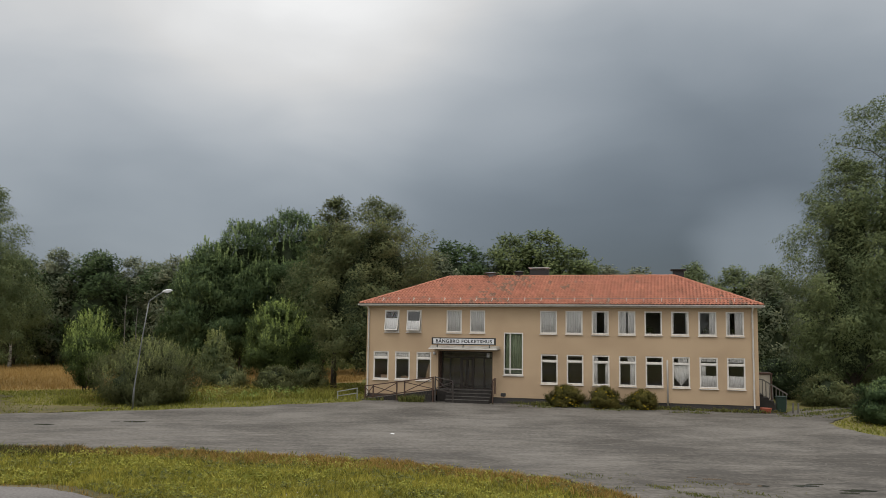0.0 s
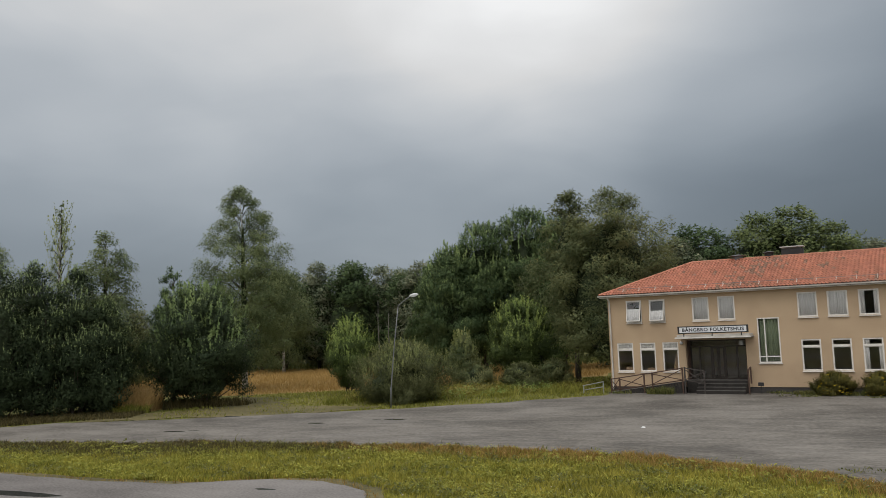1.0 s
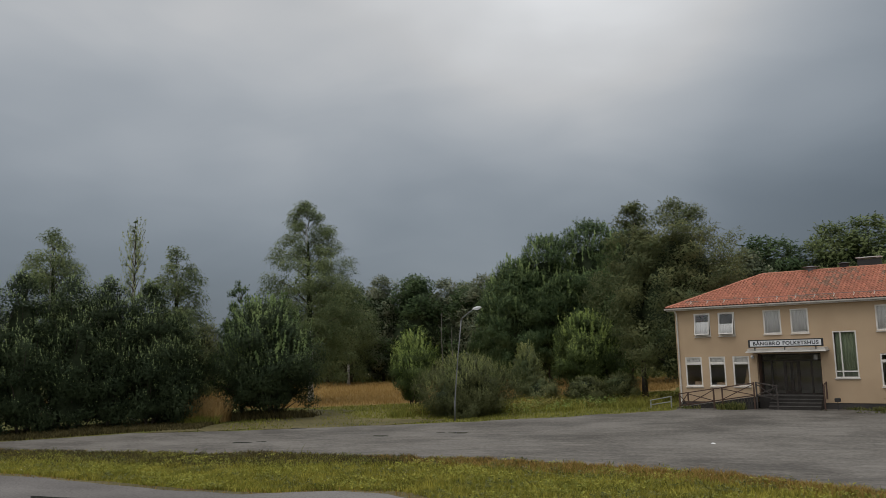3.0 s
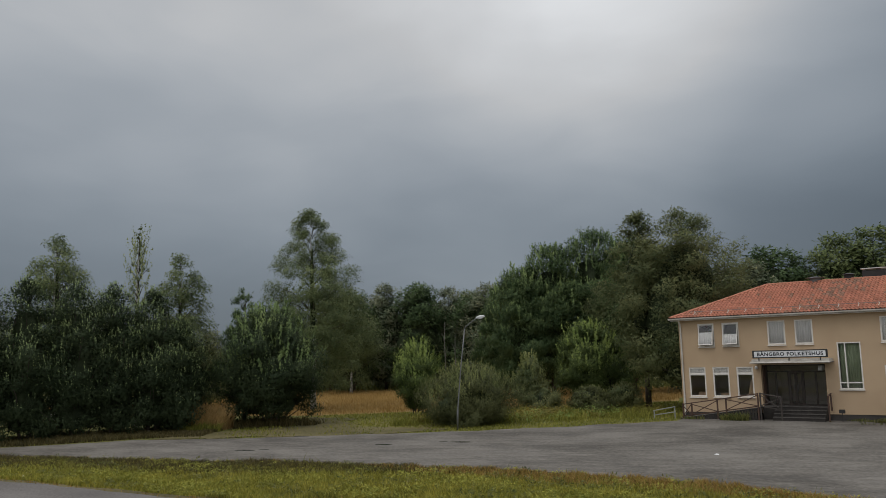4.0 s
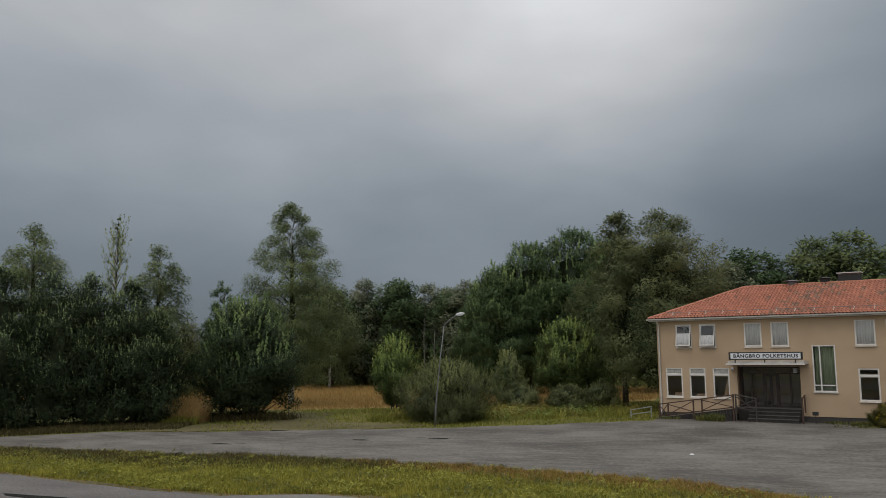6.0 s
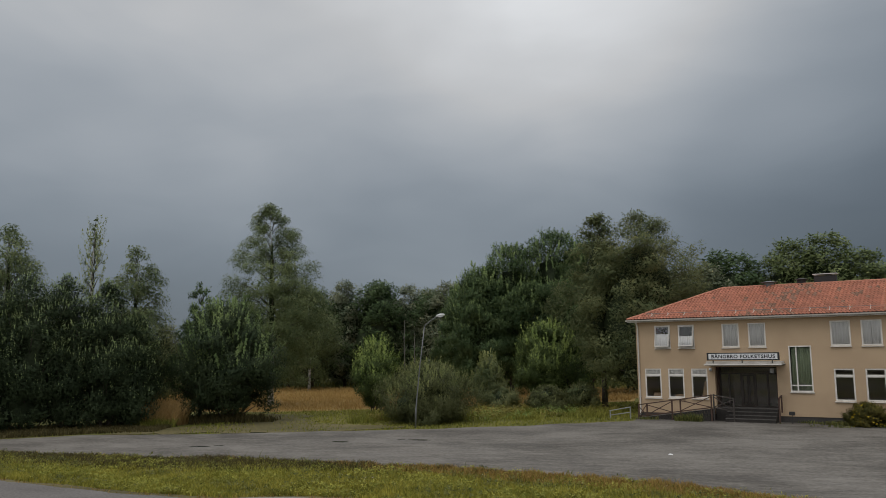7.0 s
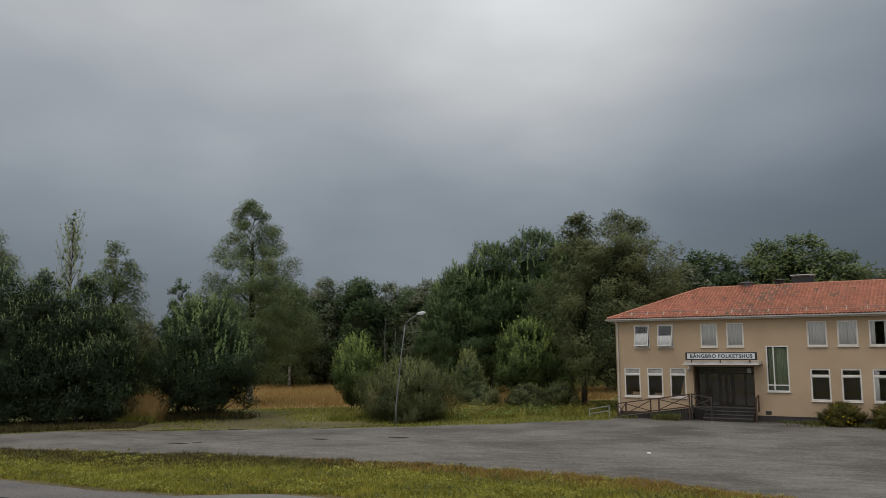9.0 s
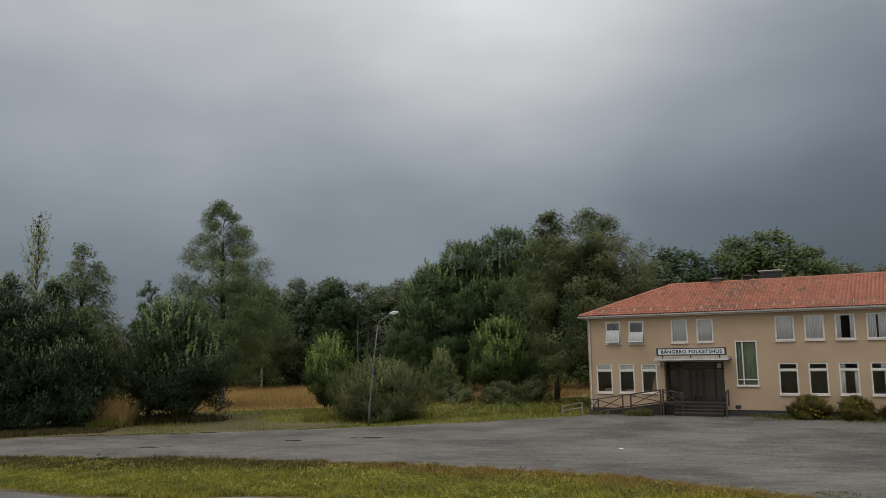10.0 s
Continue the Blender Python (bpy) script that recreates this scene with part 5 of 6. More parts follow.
part("top_rail", Shape().beam((0.05, 1.2, 1.98), (0.35, 1.2, 1.95), 0.06, 0.08).beam((0.35, 1.2, 1.95), (1.8, 1.2, 1.06), 0.06, 0.08), M["wood_grey"], side)
annex = thing("side_porch", HOUSE @ pose(LENGTH, 3.0, 0), "small pale timber side porch", "porch")
part("wall", Shape().box((0.002, 0, -0.1), (1.0, 1.6, 2.2)), M["render_grey"], annex)
part("roof", Shape().box((0.002, -0.1, 2.2), (1.15, 1.7, 2.3)), M["wood_brown"], annex, bevel=0.02)
part("post", Shape().beam((1.06, -0.06, -0.1), (1.06, -0.06, 2.2), 0.1, 0.1), M["wood_brown"], annex)
wb = thing("wheelie_bin", HOUSE @ pose(27.25, -0.1, 0), "dark green wheeled rubbish bin", "bin")
part("body", Shape().add([(-0.24, -0.24, 0.06), (0.24, -0.24, 0.06), (0.24, 0.24, 0.06), (-0.24, 0.24, 0.06), (-0.3, -0.32, 0.95), (0.3, -0.32, 0.95), (0.3, 0.3, 0.95), (-0.3, 0.3, 0.95)],
                         [(3, 2, 1, 0), (4, 5, 6, 7), (0, 1, 5, 4), (1, 2, 6, 5), (2, 3, 7, 6), (3, 0, 4, 7)]), M["bin"], wb, bevel=0.03)
part("lid", Shape().box((-0.32, -0.36, 0.96), (0.32, 0.34, 1.03)), M["bin"], wb, bevel=0.03)
for x in (-0.27, 0.27):
    part("wheel", Shape().tube([(x - 0.03, 0.26, 0.1), (x + 0.03, 0.26, 0.1)], [0.1, 0.1], 14), M["black"], wb)
tub = thing("plastic_tub", HOUSE @ pose(26.35, -0.35, 0), "faded red plastic tub on the ground", "tub")
part("tub_body", Shape().tube([(0, 0, 0), (0, 0, 0.3), (0, 0, 0.33), (0, 0, 0.3), (0, 0, 0.05)], [0.26, 0.36, 0.39, 0.33, 0.24], 16), M["red"], tub)
for i, x in enumerate((27.95, 28.25)):
    p = thing("marker_post", HOUSE @ pose(x, 0.1, 0), "short weathered timber post", "post", "posts by the track")
    part("shaft", Shape().beam((0, 0, -0.1), (0.03, 0, 0.62), 0.1, 0.1), M["wood_grey"], p)

# ---- street lamp ----
lamp = thing("street_lamp", pose(-18.3, 49.1, 0), "tall leaning galvanised street lamp with angled arm", "street lamp")
lamp.scale = (0.905, 0.905, 0.968)
part("pole", Shape().tube([(0, 0, -0.2), (0.04, 0, 1.2), (0.05, 0.0, 1.25), (0.36, 0.05, 4.0), (0.7, 0.1, 6.44)], [0.065, 0.065, 0.042, 0.038, 0.034], 12), M["galv"], lamp, smooth=True)
part("arm", Shape().tube([(0.7, 0.1, 6.44), (0.73, 0.1, 6.53), (0.82, 0.12, 6.62), (1.2, 0.22, 6.9), (1.56, 0.32, 7.15)], [0.034, 0.033, 0.032, 0.028, 0.026], 10), M["galv"], lamp, smooth=True)
hd = part("lamp_head", Shape().tube([(1.5, 0.3, 7.12), (1.6, 0.32, 7.18), (1.8, 0.37, 7.23), (2.02, 0.42, 7.24), (2.12, 0.44, 7.23)], [0.035, 0.07, 0.085, 0.07, 0.03], 12), M["lamp_white"], lamp, "pale oval lamp housing", smooth=True)
part("lens", Shape().tube([(1.62, 0.32, 7.13), (1.8, 0.37, 7.13), (2.0, 0.42, 7.17)], [0.04, 0.07, 0.04], 10), M["sign_white"], hd, smooth=True)


# ---- trees and bushes ----
birch_far = "birch with drooping grey-green twigs and pale trunk"
W = dict(leaf="leaf_birch", bark="bark_birch", shape="birch", droop=0.7, heart=0.05)
DARK_BIRCH = dict(leaf="leaf_birch", bark="bark", shape="column", droop=0.4, heart=0.3)
thicket = [(-48.5, 35.0, 10.6, 2.4, 11), (-46.9, 37.6, 10.8, 2.3, 12), (-44.8, 40.2, 10.5, 2.2, 13), (-42.7, 42.4, 10.2, 2.3, 14), (-41.3, 44.3, 10.1, 2.0, 15), (-39.3, 45.7, 9.7, 2.1, 16), (-38.0, 47.0, 7.6, 1.8, 17)]
for x, y, h, r, s in thicket:
    tree("thicket_tree", x, y, h, r, s, "leaf_dark", "dark green young tree in a dense roadside thicket", shape="column", base=0.03, clumps=180, leaves=78, size=0.245, stems=4, clump=0.62, spiky=0.9, group="thicket trees", lumps=0.3, shoot=1.3, tips=1.0)
tree("birch_tree", -50.0, 47.5, 14.7, 2.6, 21, label="tall birch behind the thicket", clumps=130, leaves=80, size=0.26, base=0.25, clump=0.6, **W)
tree("birch_tree", -41.8, 47.1, 14.6, 1.5, 22, leaf="leaf_birch", bark="bark_birch", shape="cone", label="thin young birch with sparse upright tip", clumps=46, leaves=26, size=0.2, base=0.3, clump=0.24, spiky=1.5, shoot=3.2, heart=0.02, wands=70, wand=1.5)
tree("birch_tree", -39.2, 48.4, 12.6, 2.0, 23, label="weeping birch with white trunk at the thicket", clumps=110, leaves=80, size=0.25, base=0.2, clump=0.6, **W)
tree("multi_stem_tree", -33.4, 51.3, 8.6, 3.7, 24, "leaf_dark", "broad dark green tree with many stems", bark="bark", base=0.08, clumps=240, leaves=95, size=0.26, stems=7, clump=0.5, spiky=0.8, spread=0.1, shoot=1.3, wands=260, wand=1.1, young_leaf="leaf_poplar_young")
tree("young_tree", -35.9, 51.6, 10.0, 2.2, 25, "leaf_poplar", "slim young tree with pointed tip", shape="spire", base=0.1, clumps=110, leaves=60, size=0.24, clump=0.3, spiky=1.0, shoot=1.7, heart=0.02)
tree("birch_tree", -37.8, 64.8, 18.2, 4.3, 26, label="tall full birch above the bushes", clumps=300, leaves=100, size=0.25, base=0.1, clump=0.46, lumps=0.13, young_leaf="leaf_birch_young", **dict(W, droop=0.5))
tree("birch_tree", -48.5, 92.5, 13.4, 3.4, 27, label="lower birch with hanging twigs", clumps=130, leaves=80, size=0.3, base=0.08, clump=0.7, **W)
tree("small_tree", -53.1, 70.2, 7.8, 2.2, 28, "leaf_willow", "light green small tree at the field edge", base=0.08, clumps=90, leaves=60, size=0.3, stems=3)
tree("willow_bush", -25.4, 59.4, 5.5, 1.7, 31, "leaf_bright", "bright green upright willow bush", "bush", shape="birch", base=0.1, clumps=150, leaves=70, size=0.24, stems=4, clump=0.42, spiky=1.4, lumps=0.4, slim=0.42, shoot=1.8, heart=0.4, wands=230, wand=1.1, tips=0.8)
tree("willow_bush", -18.75, 53.1, 4.0, 3.15, 32, "leaf_willow", "broad rounded grey-green willow bush", "bush", base=0.0, clumps=300, leaves=80, size=0.2, stems=6, clump=0.36, spiky=1.0, lumps=0.25, slim=0.42, shoot=1.5, heart=0.55, wands=320, wand=0.7, tips=0.9)
tree("alder_bush", -18.0, 65.5, 4.2, 1.25, 33, "leaf_olive", "small olive-green bush at the field edge", "bush", base=0.05, clumps=110, leaves=60, size=0.22, stems=3, clump=0.42, spiky=1.1, shoot=1.4, wands=130, wand=0.9, young_leaf="leaf_willow_young")
tree("maple_bush", -14.2, 72.3, 7.0, 3.1, 34, "leaf_bright", "large fresh green leafy bush", "bush", base=0.05, clumps=220, leaves=80, size=0.28, stems=4, clump=0.46, spiky=1.1, shoot=1.5, lumps=0.25, wands=220, wand=1.0, heart=0.5, tips=0.7)
tree("low_shrub", -12.6, 63.0, 2.0, 1.5, 35, "leaf_willow", "low grey-green shrub in the grass", "bush", base=0.0, clumps=110, leaves=60, size=0.2, stems=4, clump=0.4, spiky=0.8)
tree("low_shrub", -16.6, 64.5, 1.9, 1.5, 36, "leaf_olive", "low yellowish shrub in the grass", "bush", base=0.0, clumps=80, leaves=60, size=0.2, stems=4, clump=0.4, spiky=0.8)
tree("low_shrub", -10.6, 66.6, 2.1, 1.4, 37, "leaf_olive", "low olive shrub beside the big tree", "bush", base=0.0, clumps=80, leaves=60, size=0.2, stems=4, clump=0.4, spiky=0.8)
for x, y, h, r, s in ((-23.4, 83.0, 13.6, 3.2, 41), (-20.9, 85.5, 16.2, 4.2, 42), (-16.4, 86.5, 17.5, 4.6, 43), (-26.2, 86, 12.0, 2.8, 44), (-12.5, 85, 16.0, 4.2, 45)):
    tree("poplar_tree", x, y, h, r, s, "leaf_poplar", "tall dense dark green poplar with upright shoots", shape="plateau", base=0.1, clumps=260, leaves=80, size=0.34, clump=0.6, spiky=1.3, lumps=0.14, group="poplars", shoot=0.7, wands=170, wand=1.3)
tree("broadleaf_tree", -5.8, 67.6, 15.9, 4.9, 46, "leaf_olive", "large olive-green broadleaf tree beside the hall", shape="column", base=0.13, clumps=330, leaves=120, size=0.27, clump=0.5, lumps=0.3, droop=0.15)
tree("broadleaf_tree", -9.0, 68.4, 16.1, 2.4, 47, "leaf_olive", "tall olive-green tree joining its neighbour", shape="column", base=0.2, clumps=150, leaves=90, size=0.28, clump=0.55, lumps=0.3, droop=0.25)

far_mesh = []
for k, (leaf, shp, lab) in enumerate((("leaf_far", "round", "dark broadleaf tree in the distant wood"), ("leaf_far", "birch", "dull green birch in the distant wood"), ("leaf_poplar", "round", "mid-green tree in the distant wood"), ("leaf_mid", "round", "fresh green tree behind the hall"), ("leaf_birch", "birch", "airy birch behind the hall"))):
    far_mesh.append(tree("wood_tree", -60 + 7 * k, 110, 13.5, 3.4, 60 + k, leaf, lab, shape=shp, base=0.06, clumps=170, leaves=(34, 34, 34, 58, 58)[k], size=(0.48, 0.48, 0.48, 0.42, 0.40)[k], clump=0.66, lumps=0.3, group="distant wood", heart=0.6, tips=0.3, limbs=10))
FAR = [(-50.8, 97.6, 13.5), (-47.8, 101.3, 14.3), (-43.0, 101.3, 14.9), (-39.8, 104.7, 13.6), (-35.6, 102.0, 12.8), (-32.6, 99.8, 13.4), (-29.0, 99, 13.5), (-54.5, 98, 13.0), (-45.5, 107, 14.0), (-37.5, 108, 13.0), (-26, 98, 14.0), (-58, 94, 11.5),
       (-63, 90, 10.0), (-68, 84, 9.0), (-72, 76, 9.5), (-58, 60, 9.0), (-62, 52, 9.0), (-33.5, 106, 12.5), (-30, 106, 13.5),
       (-0.9, 95, 13.8), (1.6, 100, 16.5), (8.0, 99.5, 16.6), (11.8, 99.5, 17.1), (16.2, 98.7, 14.9), (19.7, 98, 12.8), (24.4, 102.1, 12.9), (26.3, 86.1, 12.4), (29.6, 82.9, 11.8), (31.1, 79.1, 10.6), (5, 104, 13), (22, 104, 12), (27.6, 96, 12.0),
       (-4, 92, 13), (-8, 90, 13), (33.5, 84, 12), (37.7, 82, 11), (42, 80, 12), (36, 90, 11)]
rr = random.Random(9)
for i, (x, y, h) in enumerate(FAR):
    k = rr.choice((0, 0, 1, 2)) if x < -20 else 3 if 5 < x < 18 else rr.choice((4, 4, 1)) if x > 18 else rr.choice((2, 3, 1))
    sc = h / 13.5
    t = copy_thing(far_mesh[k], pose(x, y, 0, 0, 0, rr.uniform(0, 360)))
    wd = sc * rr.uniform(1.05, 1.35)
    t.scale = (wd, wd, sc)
# unseen trees added behind the camera to darken the window reflections
for i in range(8):
    t = copy_thing(far_mesh[0], pose(-58 + 12 * i, -42 + rr.uniform(-4, 4), 0, 0, 0, rr.uniform(0, 360)))
    t.scale = (2.0, 1.5, rr.uniform(0.9, 1.15))
tree("birch_tree", 29.8, 59.9, 18.2, 4.3, 71, label="tall leafy birch beside the driveway", clumps=330, leaves=110, size=0.24, base=0.1, clump=0.5, lumps=0.2, tips=0.8, **DARK_BIRCH)
tree("birch_tree", 34.9, 60.6, 24.6, 6.6, 72, label="very tall spreading birch with hanging twigs", clumps=440, leaves=85, size=0.28, base=0.08, clump=0.55, lumps=0.2, tips=0.8, **DARK_BIRCH)
tree("low_shrub", 26.4, 57.2, 2.2, 1.7, 76, "leaf_olive", "olive undergrowth at the foot of the birch", "bush", base=0.0, clumps=90, leaves=60, size=0.22, stems=4, clump=0.45)
tree("low_shrub", 25.6, 64, 3.0, 2.0, 73, "leaf_dark", "dark undergrowth beneath the birches", "bush", base=0.0, clumps=110, leaves=60, size=0.25, stems=4, clump=0.5)
tree("low_shrub", 30.5, 66, 4.0, 2.8, 74, "leaf_dark", "dark undergrowth beneath the birches", "bush", base=0.0, clumps=110, leaves=60, size=0.25, stems=4, clump=0.5)
tree("juniper_shrub", 24.9, 45.9, 2.5, 1.9, 75, "leaf_poplar", "spreading dark evergreen shrub on the lawn", "bush", base=0.0, clumps=150, leaves=90, size=0.26, stems=5, clump=0.35, slim=0.5, spiky=0.4)

# dead pale saplings behind the willows
for x, y, h in ((-25.6, 66.0, 7.4), (-24.9, 66.6, 6.3)):
    d = thing("dead_sapling", pose(x, y, 0), "thin pale dead sapling behind the bushes", "tree", "dead saplings")
    part("trunk", Shape().tube([(0, 0, -0.1), (0.08, 0, h * 0.4), (0.02, 0.05, h * 0.75), (0.1, 0, h)], [0.05, 0.042, 0.03, 0.012], 7), M["wood_grey"], d, smooth=True)
    part("twig", Shape().tube([(0.04, 0, h * 0.6), (0.3, 0.1, h * 0.72)], [0.018, 0.006], 5), M["wood_grey"], d)
    part("twig", Shape().tube([(0.03, 0, h * 0.78), (-0.22, 0.05, h * 0.88)], [0.015, 0.005], 5), M["wood_grey"], d)

# flowering shrubs along the front
for i, (x, w, h) in enumerate(((14.1, 0.98, 1.4), (16.55, 0.86, 1.4), (18.95, 0.82, 1.25))):
    p = HOUSE @ Vector((x, -0.95, 0))
    t = tree("front_shrub", p.x, p.y, h, w, 80 + i, "leaf_shrub", "rounded shrub with yellow flowers by the wall", "bush", base=0.0, clumps=130, leaves=70, size=0.13, stems=5, clump=0.27, sx=1.0, spiky=0.6, lumps=0.35, shoot=1.6, group="front shrubs")
    rng = np.random.default_rng(90 + i)
    d = rng.normal(size=(170, 3))
    d /= np.linalg.norm(d, axis=1)[:, None]
    d = np.abs(d) * (np.sign(d[:, :1]) * [[1, 0, 0]] + np.sign(d[:, 1:2]) * [[0, 1, 0]] + [[0, 0, 1]])
    part("flowers", leaf_mesh("flowers", d * (w * 0.95, w * 0.95, h * 0.95), 0.11, M["flower"], rng, slim=0.9), None, t)["kind"] = "stuff"


# ---- grass ----
def inside(px, py, poly):
    """Which of the points lie within the outline."""
    r = np.zeros(len(px), bool)
    n = len(poly)
    for i in range(n):
        (x0, y0), (x1, y1) = poly[i], poly[(i + 1) % n]
        c = (y0 > py) != (y1 > py)
        r ^= c & (px < (x1 - x0) * (py - y0) / ((y1 - y0) or 1e-9) + x0)
    return r


def blades(name, poly, count, height, width, mat, label, seed, holes=(), keep=None, lean=0.45, z=-0.05, tall=None, category="grass"):
    """Single pointed blades, bent a little, scattered within an outline in uneven tufts."""
    rng = np.random.default_rng(seed)
    xs, ys = [p[0] for p in poly], [p[1] for p in poly]
    x, y = rng.uniform(min(xs), max(xs), count), rng.uniform(min(ys), max(ys), count)
    ok = inside(x, y, poly)
    for h in holes:
        ok &= ~inside(x, y, h)
    x, y = x[ok], y[ok]
    if keep is not None:
        k = keep(x, y, rng)
        x, y = x[k], y[k]
    n = len(x)
    tuft = 0.5 + 0.5 * np.sin(x * 1.7 + 2 * np.sin(y * 1.1)) * np.sin(y * 2.3 + 1.5 * np.sin(x * 0.9)) + 0.25 * np.sin(x * 0.43 + y * 0.31)
    h = height * rng.uniform(0.45, 1.2, n) * (0.65 + 0.5 * tuft)
    if tall is not None:
        h *= tall(x, y, rng)
    a = rng.uniform(0, 2 * np.pi, n)
    s = np.stack([np.cos(a), np.sin(a), np.zeros(n)], 1) * (width * rng.uniform(0.6, 1.3, n))[:, None] / 2
    b = rng.normal(size=(n, 2)) * lean
    o = np.stack([x, y, np.full(n, z)], 1)
    mid = o + np.stack([b[:, 0] * h * 0.3, b[:, 1] * h * 0.3, h * 0.6], 1)
    tip = o + np.stack([b[:, 0] * h, b[:, 1] * h, h], 1)
    v = np.stack([o - s, o + s, mid + s * 0.7, mid - s * 0.7, tip], 1).reshape(-1, 3)
    i = np.arange(n)[:, None] * 5
    t = np.concatenate([i + [0, 1, 2], i + [0, 2, 3], i + [3, 2, 4]], 1).reshape(-1, 3)
    return tagged(new(name, array_mesh(name, v, t, M[mat])), label, category, kind="stuff")


VERGE = [(-46, 34.3), (-37, 32.5), (-28.3, 32.9), (-21, 33.0), (-14.7, 32.9), (-9.7, 32.7), (-7.2, 31.9), (-3.8, 30.9), (-0.9, 30.1), (1.5, 28.9), (4, 27.0), (5.5, 24.5), (7, 21), (7, 19), (-12, 19), (-46, 26)]
back_edge = lambda x: np.interp(x, [p[0] for p in VERGE[:12]], [p[1] for p in VERGE[:12]])
ragged = lambda x: 0.35 + 0.35 * np.sin(x * 1.9) * np.sin(x * 0.73 + 1) + 0.25 * np.sin(x * 5.3 + 2)
blades("verge_grass", VERGE, 190000, 0.20, 0.037, "grass", "short yellow-green grass on the verge", 1, [SHOULDER],
       lambda x, y, r: ((r.uniform(size=len(x)) < np.clip((back_edge(x) - y) / 2.2, 0.1, 1)) | (x < -16)) & (back_edge(x) - y > ragged(x)))
blades("dry_grass", VERGE, 520000, 0.26, 0.032, "grass_dry", "dry straw-coloured grass along the gravel", 2, [ASPHALT],
       lambda x, y, r: (back_edge(x) - y < 2.4 * r.uniform(0, 1, len(x)) * np.clip((x + 18) / 6, 0.12, 1)) & (back_edge(x) - y > 0.8 * ragged(x + 4)))
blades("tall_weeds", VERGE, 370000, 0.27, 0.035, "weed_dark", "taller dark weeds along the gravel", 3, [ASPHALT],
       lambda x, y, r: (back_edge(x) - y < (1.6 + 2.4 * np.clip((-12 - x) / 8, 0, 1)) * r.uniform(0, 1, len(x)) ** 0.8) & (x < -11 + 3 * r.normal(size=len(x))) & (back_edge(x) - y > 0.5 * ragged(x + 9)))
blades("lush_grass", VERGE, 150000, 0.19, 0.034, "herb", "fresh yellow-green grass in patches", 31, [SHOULDER],
       lambda x, y, r: (np.sin(x * 0.55 + 1.1 * np.sin(y * 0.6)) + np.sin(y * 1.1 + 0.4 * x) + r.normal(size=len(x)) * 0.6 > 0.55 + 0.08 * (x + 12)) & (back_edge(x) - y > 1.5))
blades("road_edge_grass", VERGE, 60000, 0.16, 0.03, "grass_dry", "dry brown grass along the asphalt edge", 14, [ASPHALT],
       lambda x, y, r: (inside(x, y - 0.45 * r.uniform(size=len(x)), ASPHALT) | inside(x - 0.6 * r.uniform(size=len(x)), y - 0.2, ASPHALT)))


def herbs(name, count, mat, label, seed, size, spread, keep, area=VERGE):
    """Low broad-leaved plants: a few leaves round each root."""
    rng = np.random.default_rng(seed)
    xs, ys = [p[0] for p in area], [p[1] for p in area]
    x, y = rng.uniform(min(xs), max(xs), count), rng.uniform(min(ys), max(ys), count)
    ok = inside(x, y, area) & ~inside(x, y, SHOULDER)
    x, y = x[ok], y[ok]
    k = keep(x, y, rng)
    x, y = x[k], y[k]
    n, m = len(x), 9
    a = rng.uniform(0, 2 * np.pi, (n, m))
    big = (spread * rng.uniform(0.5, 1.5, n))[:, None]
    w = np.stack([np.cos(a), np.sin(a), rng.uniform(0.1, 1.3, (n, m))], 2).reshape(-1, 3)
    p = np.stack([x[:, None] + np.cos(a) * big * 0.6, y[:, None] + np.sin(a) * big * 0.6, big * rng.uniform(0.2, 1.3, (n, m))], 2).reshape(-1, 3)
    f = np.tile((0.0, 0.0, 1.0), (len(p), 1)) + rng.normal(size=(len(p), 3)) * 0.35
    return tagged(new(name, leaf_mesh(name, p, size, M[mat], rng, 0.5, unit(w), unit(f))), label, "plants", kind="stuff")


patchy = lambda x, y: np.sin(x * 0.9 + 1.3 * np.sin(y * 0.8)) + np.sin(y * 1.6 + 0.7 * x) + 0.6 * np.sin(x * 2.3 - y)
herbs("verge_herbs", 22000, "herb", "bright low herbs among the grass", 21, 0.085, 0.11, lambda x, y, r: patchy(x, y) + r.normal(size=len(x)) * 0.7 > 0.2)
herbs("dark_herbs", 9000, "grass_weed", "darker low weeds among the grass", 22, 0.09, 0.14, lambda x, y, r: patchy(x + 3, y * 1.3) + r.normal(size=len(x)) * 0.7 > 0.7)
herbs("white_flowers", 900, "flower_white", "sparse white clover flowers", 23, 0.035, 0.16, lambda x, y, r: patchy(x * 1.4, y) > 1.5)
EDGE = [(-23, 52.4), (-18, 53.4), (-12, 57), (-7, 59.5), (-7.5, 63), (-12, 68), (-19, 63), (-24, 55.5)]
herbs("tall_herbs", 3000, "leaf_shrub_young", "tall yellow-green herbs before the bushes", 24, 0.16, 0.42, lambda x, y, r: patchy(x * 0.8, y * 0.7) + r.normal(size=len(x)) * 0.5 > 0.3, EDGE)
FOOT = [(-21, 52.6), (-17.9, 51.8), (-13.4, 54.2), (-9.5, 60.5), (-12.5, 62.5), (-16.5, 57.5), (-19, 55.2)]
herbs("broad_herbs", 900, "leaf_bright_young", "lush broad-leaved weeds at the foot of the bushes", 26, 0.17, 0.45, lambda x, y, r: patchy(x * 1.1, y * 0.9) + r.normal(size=len(x)) * 0.4 > 0.1, FOOT)
STRIP = [tuple((HOUSE @ Vector(p))[:2]) for p in ((11, -0.1, 0), (27.6, -0.1, 0), (27.6, -1.1, 0), (20, -1.0, 0), (12, -1.5, 0))]
